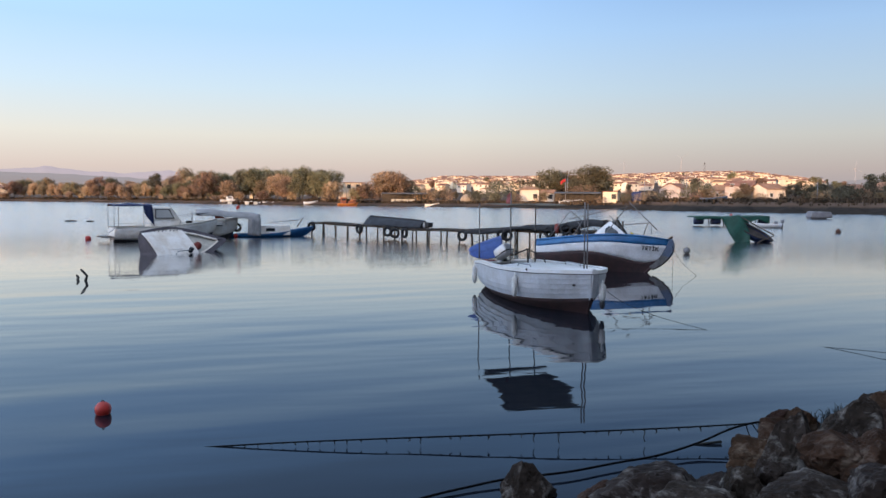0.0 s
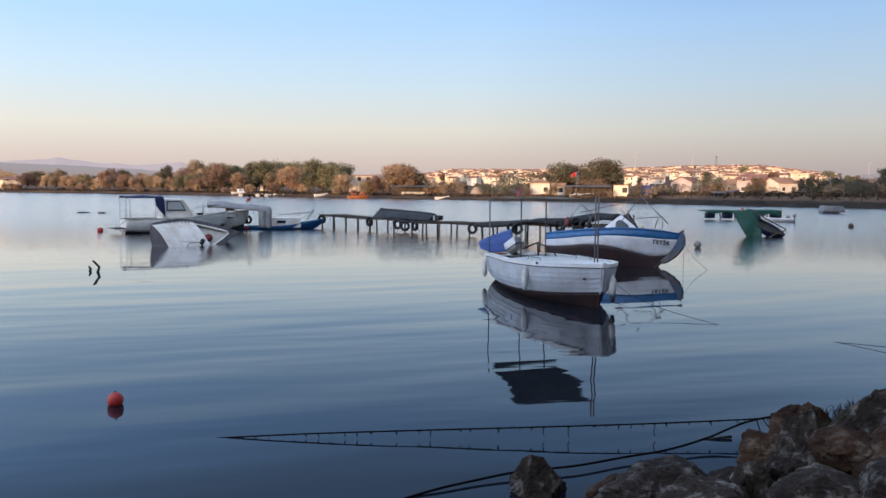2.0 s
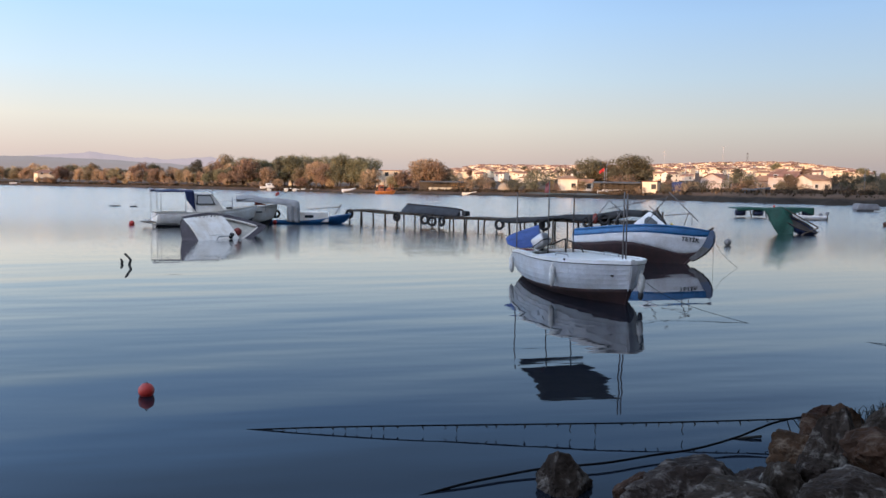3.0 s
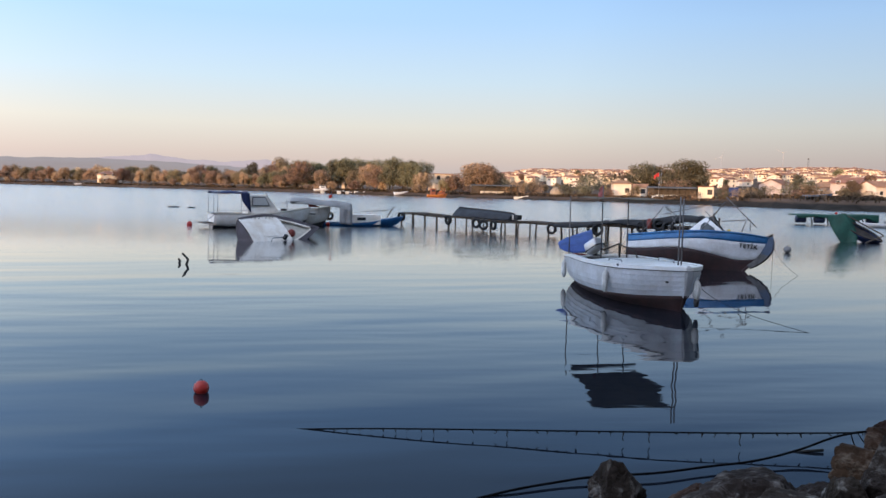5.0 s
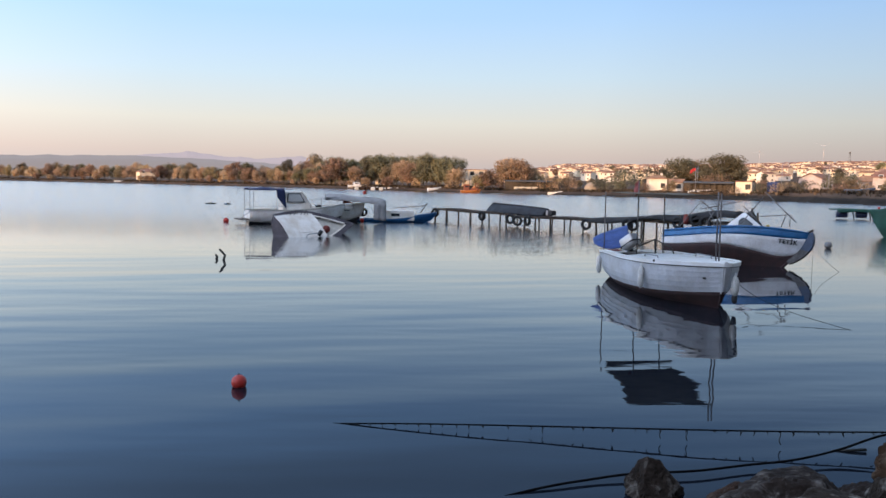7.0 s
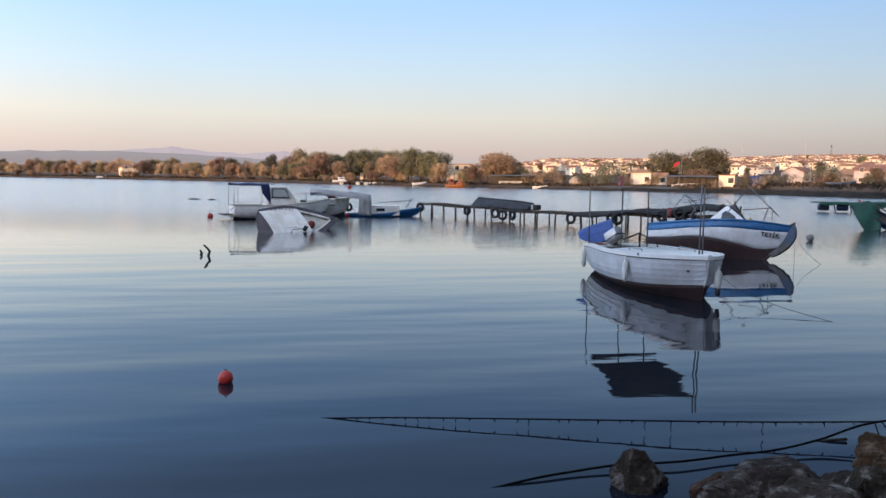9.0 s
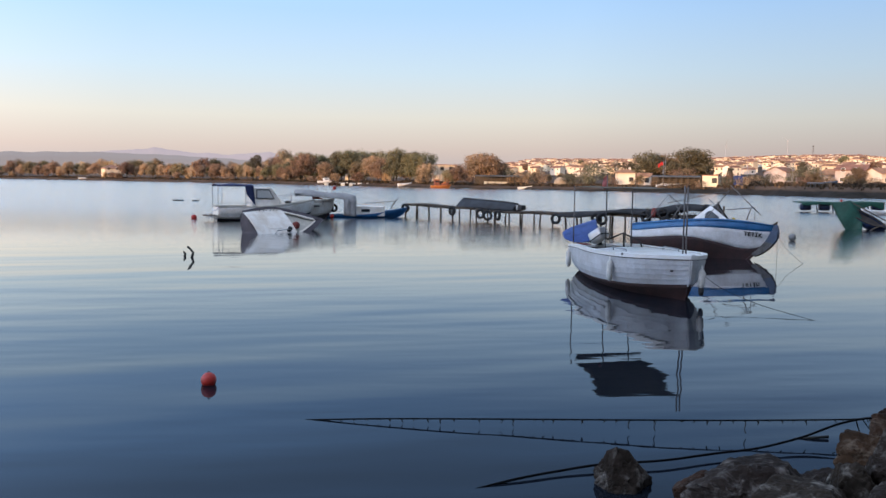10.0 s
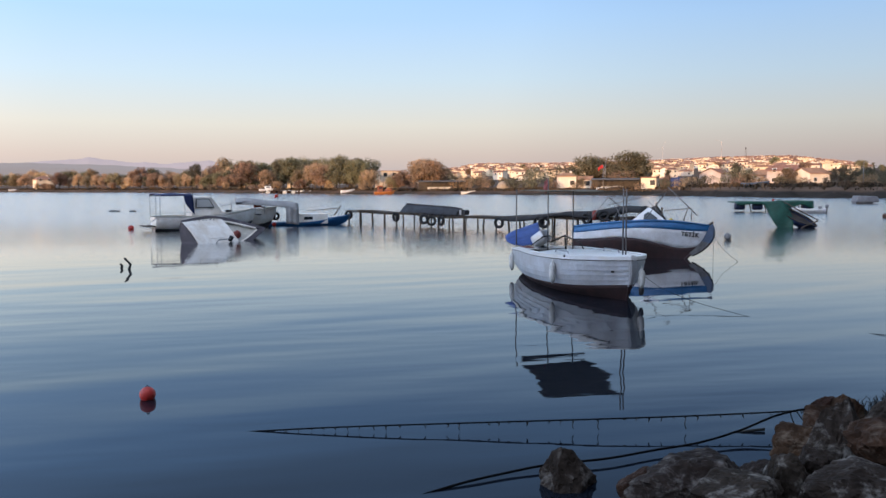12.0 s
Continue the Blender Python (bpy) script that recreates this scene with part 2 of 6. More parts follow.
def land_material():
    """Dry brown soil, dark wet mud below the tide line that also paints in the banks' shade: low on the far spit,
    higher up the mud bank and all over the near bank.
    """
    m = bpy.data.materials.new("shore_soil")
    m.use_nodes = True
    n, l = m.node_tree.nodes, m.node_tree.links
    b = n["Principled BSDF"]
    b.inputs["Roughness"].default_value, b.inputs["Specular IOR Level"].default_value = 0.95, 0.1
    tc, sep_ = n.new("ShaderNodeTexCoord"), n.new("ShaderNodeSeparateXYZ")
    l.new(tc.outputs["Object"], sep_.inputs[0])
    colours = []
    for scale_, dark, light in ((0.09, (0.075, 0.052, 0.038), (0.13, 0.085, 0.058)), (0.35, (0.020, 0.017, 0.013), (0.038, 0.030, 0.024))):
        t, r = n.new("ShaderNodeTexNoise"), n.new("ShaderNodeValToRGB")
        t.inputs["Scale"].default_value, t.inputs["Detail"].default_value = scale_, 8
        r.color_ramp.elements[0].position, r.color_ramp.elements[0].color = 0.38, (*dark, 1)
        r.color_ramp.elements[1].position, r.color_ramp.elements[1].color = 0.62, (*light, 1)
        l.new(tc.outputs["Object"], t.inputs["Vector"])
        l.new(t.outputs["Fac"], r.inputs[0])
        colours.append(r)
    line, near, high = n.new("ShaderNodeMapRange"), n.new("ShaderNodeMapRange"), n.new("ShaderNodeMath")
    for node, sock, a, z, lo, hi in ((line, "X", 5, 35, 0.25, 1.15), (near, "Y", 60, 100, 40.0, 0.0)):
        for key, value in (("From Min", a), ("From Max", z), ("To Min", lo), ("To Max", hi)):
            node.inputs[key].default_value = value
        l.new(sep_.outputs[sock], node.inputs["Value"])
    high.operation = "MAXIMUM"
    l.new(line.outputs[0], high.inputs[0])
    l.new(near.outputs[0], high.inputs[1])
    wob, over, dry = n.new("ShaderNodeTexNoise"), n.new("ShaderNodeMath"), n.new("ShaderNodeMapRange")
    wob.inputs["Scale"].default_value, wob.inputs["Detail"].default_value = 0.2, 5
    l.new(tc.outputs["Object"], wob.inputs["Vector"])
    over.operation = "SUBTRACT"
    l.new(sep_.outputs["Z"], over.inputs[0])
    l.new(high.outputs[0], over.inputs[1])
    both = n.new("ShaderNodeMath")
    both.operation = "ADD"
    l.new(over.outputs[0], both.inputs[0])
    l.new(wob.outputs["Fac"], both.inputs[1])
    for key, value in (("From Min", 0.3), ("From Max", 0.7)):
        dry.inputs[key].default_value = value
    l.new(both.outputs[0], dry.inputs["Value"])
    mx = n.new("ShaderNodeMix")
    mx.data_type = "RGBA"
    l.new(dry.outputs[0], mx.inputs["Factor"])
    l.new(colours[1].outputs[0], mx.inputs["A"])
    l.new(colours[0].outputs[0], mx.inputs["B"])
    l.new(mx.outputs["Result"], b.inputs["Base Color"])
    return m


LAND = land_material()
BRUSH = mat("dry_brush", (0.13, 0.088, 0.058), 0.95, vary=0.4, grain=2, stain=0.15, bump=0.0, spec=0.1, second=(0.04, 0.034, 0.024), island=0.5)
# leaf tones are lifted and greyed to stand for air haze on the far shore
LEAF_RUST = mat("rust_leaves", (0.50, 0.315, 0.20), 0.8, vary=0.35, grain=0.8, stain=0.3, bump=0, second=(0.20, 0.135, 0.085), random_tint=0.3, spec=0.15, island=0.18, thin=0.35)
LEAF_TAN = mat("tan_leaves", (0.61, 0.42, 0.26), 0.8, vary=0.3, grain=0.8, stain=0.3, bump=0, second=(0.36, 0.235, 0.14), random_tint=0.25, spec=0.15, island=0.18, thin=0.35)
LEAF_GREEN = mat("green_leaves", (0.27, 0.235, 0.135), 0.8, vary=0.35, grain=0.8, stain=0.3, bump=0, random_tint=0.3, spec=0.15, island=0.18, thin=0.35)
LEAF_DARK = mat("dark_leaves", (0.205, 0.18, 0.12), 0.8, vary=0.35, grain=0.8, stain=0.3, bump=0, random_tint=0.3, spec=0.15, island=0.18, thin=0.35)
LEAF_OLIVE = mat("olive_leaves", (0.38, 0.28, 0.165), 0.8, vary=0.35, grain=0.8, stain=0.3, bump=0, random_tint=0.35, spec=0.15, island=0.18, thin=0.35)
BARK = mat("bark", (0.12, 0.09, 0.065), 0.95, vary=0.3, bump=0.3)
WALLS = [mat("white_render", (0.82, 0.69, 0.54), 0.85, vary=0.1, stain=0.3, bump=0, random_tint=0.12),
         # render dimmed in its colour, to stand for weak light on the front houses
         mat("shaded_pink_render", (0.50, 0.40, 0.35), 0.85, vary=0.15, stain=0.3, bump=0, random_tint=0.12),
         mat("cream_render", (0.82, 0.64, 0.44), 0.85, vary=0.12, stain=0.3, bump=0, random_tint=0.12)]
ROOF = mat("clay_tiles", (0.34, 0.165, 0.10), 0.85, vary=0.3, grain=3, stain=0.4, bump=0, random_tint=0.25)
SLATE = mat("grey_roof", (0.10, 0.095, 0.09), 0.8, vary=0.3, grain=3, stain=0.4, bump=0)

# ---- mesh helpers ----


def thing(name, label, category, m=None, group="", kind=""):
    ob = new(name)
    ob.empty_display_size = 0.1
    if m is not None:
        ob.matrix_basis = m
    return tagged(ob, label, category, group, kind)


def part(name, bm, material, parent=None, label="", smooth=False, m=None, keep=False):
    """Links a bmesh as one mesh under a thing or a part."""
    me = bpy.data.meshes.new(name)
    if not keep:
        bmesh.ops.recalc_face_normals(bm, faces=bm.faces[:])
    bm.to_mesh(me)
    bm.free()
    me.materials.append(material)
    if smooth:
        me.polygons.foreach_set("use_smooth", [True] * len(me.polygons))
    ob = new(name, me)
    ob.parent = parent
    if m is not None:
        ob.matrix_basis = m
    return tagged(ob, label)


def box(bm, lo, hi, bevel=0.0, m=None):
    vs = [bm.verts.new((x, y, z)) for x in (lo[0], hi[0]) for y in (lo[1], hi[1]) for z in (lo[2], hi[2])]
    fs = [bm.faces.new([vs[i] for i in f]) for f in ((0, 1, 3, 2), (4, 6, 7, 5), (0, 4, 5, 1), (2, 3, 7, 6), (0, 2, 6, 4), (1, 5, 7, 3))]
    if bevel:
        es = {e for f in fs for e in f.edges}
        r = bmesh.ops.bevel(bm, geom=list(es), offset=bevel, segments=2, affect="EDGES", profile=0.6)
        vs = list({v for f in r["faces"] for v in f.verts} | {v for v in vs if v.is_valid})
    if m is not None:
        bmesh.ops.transform(bm, matrix=m, verts=vs)
    return bm


def tube(bm, pts, r, n=7, r_end=None):
    """A round bar along a line of points."""
    pts = [Vector(p) for p in pts]
    rings = []
    for i, p in enumerate(pts):
        d = (pts[min(i + 1, len(pts) - 1)] - pts[max(i - 1, 0)]).normalized()
        a = d.orthogonal().normalized() if abs(d.z) > 0.95 else d.cross(Vector((0, 0, 1))).normalized()
        b = d.cross(a)
        rad = r if r_end is None else r + (r_end - r) * i / (len(pts) - 1)
        rings.append([bm.verts.new(p + rad * (math.cos(k * math.tau / n) * a + math.sin(k * math.tau / n) * b)) for k in range(n)])
    for q, s in zip(rings, rings[1:]):
        for k in range(n):
            bm.faces.new((q[k], q[(k + 1) % n], s[(k + 1) % n], s[k]))
    bm.faces.new(rings[0])
    bm.faces.new(rings[-1])
    return bm


def lathe(bm, prof, n=14, m=None):
    """A turned form from (radius, height) pairs."""
    rings = []
    for r, z in prof:
        rings.append([bm.verts.new((max(r, 0.001) * math.cos(k * math.tau / n), max(r, 0.001) * math.sin(k * math.tau / n), z)) for k in range(n)])
    for q, s in zip(rings, rings[1:]):
        for k in range(n):
            bm.faces.new((q[k], q[(k + 1) % n], s[(k + 1) % n], s[k]))
    bm.faces.new(rings[0])
    bm.faces.new(rings[-1])
    if m is not None:
        bmesh.ops.transform(bm, matrix=m, verts=[v for r in rings for v in r])
    return bm


def torus(bm, R, r, m, n=20, k=8):
    rings = [[bm.verts.new(m @ Vector(((R + r * math.cos(b * math.tau / k)) * math.cos(a * math.tau / n), (R + r * math.cos(b * math.tau / k)) * math.sin(a * math.tau / n), 1.3 * r * math.sin(b * math.tau / k))))
              for b in range(k)] for a in range(n)]
    for a in range(n):
        for b in range(k):
            bm.faces.new((rings[a][b], rings[(a + 1) % n][b], rings[(a + 1) % n][(b + 1) % k], rings[a][(b + 1) % k]))
    return bm


def sheet(bm, f, nu, nv, thick=0.02, m=None):
    """A cloth or panel of some thickness over f(u, v)."""
    top = [[Vector(f(i / nu, j / nv)) for j in range(nv + 1)] for i in range(nu + 1)]
    def normal(i, j):
        du = top[min(i + 1, nu)][j] - top[max(i - 1, 0)][j]
        dv = top[i][min(j + 1, nv)] - top[i][max(j - 1, 0)]
        return du.cross(dv).normalized()
    A = [[bm.verts.new(top[i][j]) for j in range(nv + 1)] for i in range(nu + 1)]
    B = [[bm.verts.new(top[i][j] - normal(i, j) * thick) for j in range(nv + 1)] for i in range(nu + 1)]
    for i in range(nu):
        for j in range(nv):
            bm.faces.new((A[i][j], A[i + 1][j], A[i + 1][j + 1], A[i][j + 1]))
            bm.faces.new((B[i][j], B[i][j + 1], B[i + 1][j + 1], B[i + 1][j]))
    for i in range(nu):
        bm.faces.new((A[i][0], B[i][0], B[i + 1][0], A[i + 1][0]))
        bm.faces.new((A[i][nv], A[i + 1][nv], B[i + 1][nv], B[i][nv]))
    for j in range(nv):
        bm.faces.new((A[0][j], A[0][j + 1], B[0][j + 1], B[0][j]))
        bm.faces.new((A[nu][j], B[nu][j], B[nu][j + 1], A[nu][j + 1]))
    return bm


def hull_profile(L, stern, beam, bow, depth, free_stern, free_mid, free_bow, rake=0.4, fine=2.2, flare=0.35, stern_rise=0.3, forefoot=0.35, full=0.55, bend=1.0, cut=0.75, bilge=2.6):
    """Half of a boat: prof(s, t) for s from stern to stem and t from keel to gunwale. x ahead, y to the side, z from the water."""
    def prof(s, t):
        if s < full:
            u = s / full
            half = stern + (beam - stern) * math.sin(u * math.pi / 2)
        else:
            u = (s - full) / (1 - full)
            half = bow + (beam - bow) * (1 - u ** fine)
        g = free_mid + (free_bow - free_mid) * max(0, (s - 0.35) / 0.65) ** 2 + (free_stern - free_mid) * max(0, (0.35 - s) / 0.35) ** 2
        k = -depth + stern_rise * depth * max(0, (0.3 - s) / 0.3) ** 2 + forefoot * max(0, (s - cut) / (1 - cut)) ** 2
        end = max(0, (s - 0.6) / 0.4)
        p = bilge + (2.6 - bilge) * max(0, 1 - s / 0.3) - (bilge - 1.1) * end ** 1.5
        y = half * (1 - max(0.0, 1 - t) ** p) * (1 - flare * end * (1 - t))
        z = k + (g - k) * t
        return Vector((s * L + rake * math.sin(min(t, 1.0) * math.pi / 2) ** bend * end ** 2, y, z))
    return prof


def strake(prof, t0, t1, nt=4, ns=26, thick=0.03, s0=0.0, s1=1.0, out=0.0, laps=0.0):
    """A band of both sides of a hull between two heights, with thickness; laps: how far each plank's lower edge stands proud."""
    bm = bmesh.new()
    for side in (1, -1):
        def P(i, j, push):
            s = s0 + (s1 - s0) * i / ns
            ta, tb = (t0(s) if callable(t0) else t0), (t1(s) if callable(t1) else t1)
            t = ta + (tb - ta) * j / nt
            v = prof(s, t)
            return Vector((v.x, side * max(v.y + push, 0.002), v.z))
        if laps:
            levels = [(j + e, laps * (1 - e)) for j in range(nt) for e in (0, 1)]
        else:
            levels = [(j, 0) for j in range(nt + 1)]
        O = [[bm.verts.new(P(i, j, out + w)) for j, w in levels] for i in range(ns + 1)]
        I = [[bm.verts.new(P(i, j, -thick)) for j, w in levels] for i in range(ns + 1)]
        n = len(levels) - 1
        for i in range(ns):
            for j in range(n):
                bm.faces.new((O[i][j], O[i + 1][j], O[i + 1][j + 1], O[i][j + 1]))
                bm.faces.new((I[i][j], I[i][j + 1], I[i + 1][j + 1], I[i + 1][j]))
            bm.faces.new((O[i][0], I[i][0], I[i + 1][0], O[i + 1][0]))
            bm.faces.new((O[i][n], O[i + 1][n], I[i + 1][n], I[i][n]))
        for i in (0, ns):
            for j in range(n):
                bm.faces.new((O[i][j], O[i][j + 1], I[i][j + 1], I[i][j]))
    return bm


def bulkhead(prof, s, t0=0.0, t1=1.0, thick=0.04, n=10, inset=0.0):
    """A board across the hull at station s."""
    bm = bmesh.new()
    pts = [prof(s, t0 + (t1 - t0) * j / n) for j in range(n + 1)]
    ring = [(p.x, max(p.y - inset, 0.001), p.z) for p in pts] + [(p.x, -max(p.y - inset, 0.001), p.z) for p in reversed(pts)]
    a = [bm.verts.new(p) for p in ring]
    b = [bm.verts.new((p[0] + thick, p[1], p[2])) for p in ring]
    bm.faces.new(a)
    bm.faces.new(b)
    for i in range(len(a)):
        bm.faces.new((a[i], b[i], b[(i + 1) % len(a)], a[(i + 1) % len(a)]))
    return bm


def deck(prof, t, s0, s1, ns=16, thick=0.04, inset=0.02, crown=0.03, drop=0.0):
    """A floor or deck between the sides."""
    def f(u, v):
        p = prof(s0 + (s1 - s0) * u, t)
        w = max(p.y - inset, 0.004)
        return (p.x, w * (2 * v - 1), p.z - drop + crown * (1 - (2 * v - 1) ** 2))
    return sheet(bmesh.new(), f, ns, 6, thick)

# ---- ground and water ----
SHORE = [(-180, 0), (-60, 700), (-45, 610), (-38.6, 529), (-30.1, 414), (-20.7, 325), (-10, 245), (-0.35, 218), (10.1, 191), (19.1, 164), (28.1, 155), (40, 120), (60, 60), (180, 0)]
SB, SR = [a for a, r in SHORE], [r for a, r in SHORE]


def shore(bearing):
    return float(np.interp(bearing, SB, SR)) + 2.2 * math.sin(bearing * 1.9) + 1.2 * math.sin(bearing * 4.7)


def near_edge(x, y):
    """How far behind the waterline of the camera's own bank a place lies."""
    return (4.9 + 0.30 * x + 0.30 * max(0, x) - y) * 0.93 if x < 4 else (7.3 - y) * 0.93 + (x - 4) * 0.8


def height(x, y):
    r, a = math.hypot(x, y), math.degrees(math.atan2(x, y))
    e = near_edge(x, y)
    if e > -3 and r < 400 and (abs(a) > 62 or r < 60):
        z = -0.35 + 0.42 * min(e + 0.5, 3.0) if e < 2.5 else 0.85
        z += (12.2 + 13.0 * max(0, min(1, (x + 108) / 38)) + 5.0 * max(0, min(1, (x + 92) / 30))) * min(1, max(0, (e - 18) / 27)) ** 1.3          # the rise behind that keeps the near bay in shade
        z += 3.2 * min(1, max(0, (e - 8) / 7))                            # an unseen bank added behind the rubble, to cut sky light on the boulders
        return max(z, -1.5)
    if abs(a) > 75:
        return 12 if e > 50 else -1.5
    d = r - shore(a)
    if d < 0:
        return max(-1.5, d * 0.1)
    z = 0.9 * min(1, d / 5) + 0.7 * min(1, max(0, d - 5) / 30)
    mud = max(0, min(1, (a - 9) / 6))                                     # the steeper mud bank
    z += mud * (1.9 * min(1, d / 8) ** 0.8 - z) if d < 60 else mud * 0.3
    town = max(0, min(1, (a + 9) / 8)) * (1 + 0.18 * max(0, min(1, (a - 8) / 8)) - 0.9 * max(0, min(1, (a - 20) / 9)))
    z += 0.031 * town * max(0, min(d, 1000) - 120) + 0.003 * max(0, min(d, 800))
    return z


def terrain():
    bm = bmesh.new()
    angs = [-180 + 4 * i for i in range(33)] + [-48 + 0.5 * i for i in range(0, 193)] + [52 + 4 * i for i in range(0, 32)]
    rad = [0.5 + 0.5 * i for i in range(30)] + [16 * 1.11 ** i for i in range(21)] + [135 + 5 * i for i in range(84)] + [560 * 1.1 ** i for i in range(22)]
    rows = [[bm.verts.new((r * math.sin(radians(a)), r * math.cos(radians(a)), height(r * math.sin(radians(a)), r * math.cos(radians(a))))) for r in rad] for a in angs]
    mid = bm.verts.new((0, 0, height(0, 0)))
    n = len(rows)
    for i in range(n):
        p, q = rows[i], rows[(i + 1) % n]
        bm.faces.new((mid, p[0], q[0]))
        for k in range(len(rad) - 1):
            bm.faces.new((p[k], p[k + 1], q[k + 1], q[k]))
    return bm


tagged(part("ground", terrain(), LAND, smooth=True), "dark muddy shore and brown land round a bay", "ground", kind="structure")
bm = bmesh.new()
NW = 96
vs = [bm.verts.new((4300 * math.sin(k * math.tau / NW), 4300 * math.cos(k * math.tau / NW), 0)) for k in range(NW)]
bm.faces.new(vs[::-1])
tagged(part("water", bm, WATER, keep=True), "calm blue evening water of a bay with gentle ripples", "water", kind="structure")


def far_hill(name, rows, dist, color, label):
    """A distant ridge beyond the plain, air haze put in as its own glow; rows of (bearing, height)."""
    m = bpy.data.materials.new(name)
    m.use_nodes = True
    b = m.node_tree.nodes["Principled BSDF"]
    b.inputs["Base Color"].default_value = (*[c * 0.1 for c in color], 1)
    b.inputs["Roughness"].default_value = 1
    # emission carries the hazed ridge colour; the base keeps only a tenth of it
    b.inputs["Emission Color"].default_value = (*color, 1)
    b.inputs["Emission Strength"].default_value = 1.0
    bm = bmesh.new()
    A, H = [r[0] for r in rows], [r[1] for r in rows]
    cols = []
    for i in range(241):
        a = A[0] + (A[-1] - A[0]) * i / 240
        t = float(np.interp(a, A, H))
        t *= 1 + 0.05 * noise.noise((a * 0.9, dist * 0.01, 0)) + 0.03 * noise.noise((a * 3.1, dist * 0.01, 5))
        d = Vector((math.sin(radians(a)), math.cos(radians(a)), 0))
        cols.append([bm.verts.new(d * (dist - 60 * k) + Vector((0, 0, z))) for k, z in ((3, -5), (2, t * 0.6), (0, t), (-4, -5))])
    for p, q in zip(cols, cols[1:]):
        for k in range(3):
            bm.faces.new((p[k], p[k + 1], q[k + 1], q[k]))
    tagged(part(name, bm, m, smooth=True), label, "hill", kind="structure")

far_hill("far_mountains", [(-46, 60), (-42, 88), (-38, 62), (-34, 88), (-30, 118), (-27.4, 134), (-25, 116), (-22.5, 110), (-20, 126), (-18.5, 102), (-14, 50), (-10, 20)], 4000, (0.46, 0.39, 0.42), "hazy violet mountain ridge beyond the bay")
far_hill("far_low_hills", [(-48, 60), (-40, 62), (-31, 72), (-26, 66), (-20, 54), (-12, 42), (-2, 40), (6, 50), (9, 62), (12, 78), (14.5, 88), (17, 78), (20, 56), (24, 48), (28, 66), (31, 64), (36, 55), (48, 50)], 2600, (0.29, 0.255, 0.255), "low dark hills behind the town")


# ---- boats ----
def fender(parent, at, length=0.48, r=0.075, m=None):
    bm = bmesh.new()
    lathe(bm, [(0.012, length / 2 + 0.10), (0.02, length / 2 + 0.03), (r * 0.6, length / 2), (r, length / 2 - 0.06), (r, -length / 2 + 0.06), (r * 0.6, -length / 2), (0.02, -length / 2 - 0.03)], 12)
    return part("fender", bm, FENDER, parent, "scuffed white cylindrical fender", True, pose(*at))


def pole(parent, pts, r=0.018, name="pole", material=None):
    return part(name, tube(bmesh.new(), pts, r, 8), material or PIPE, parent, "", True)


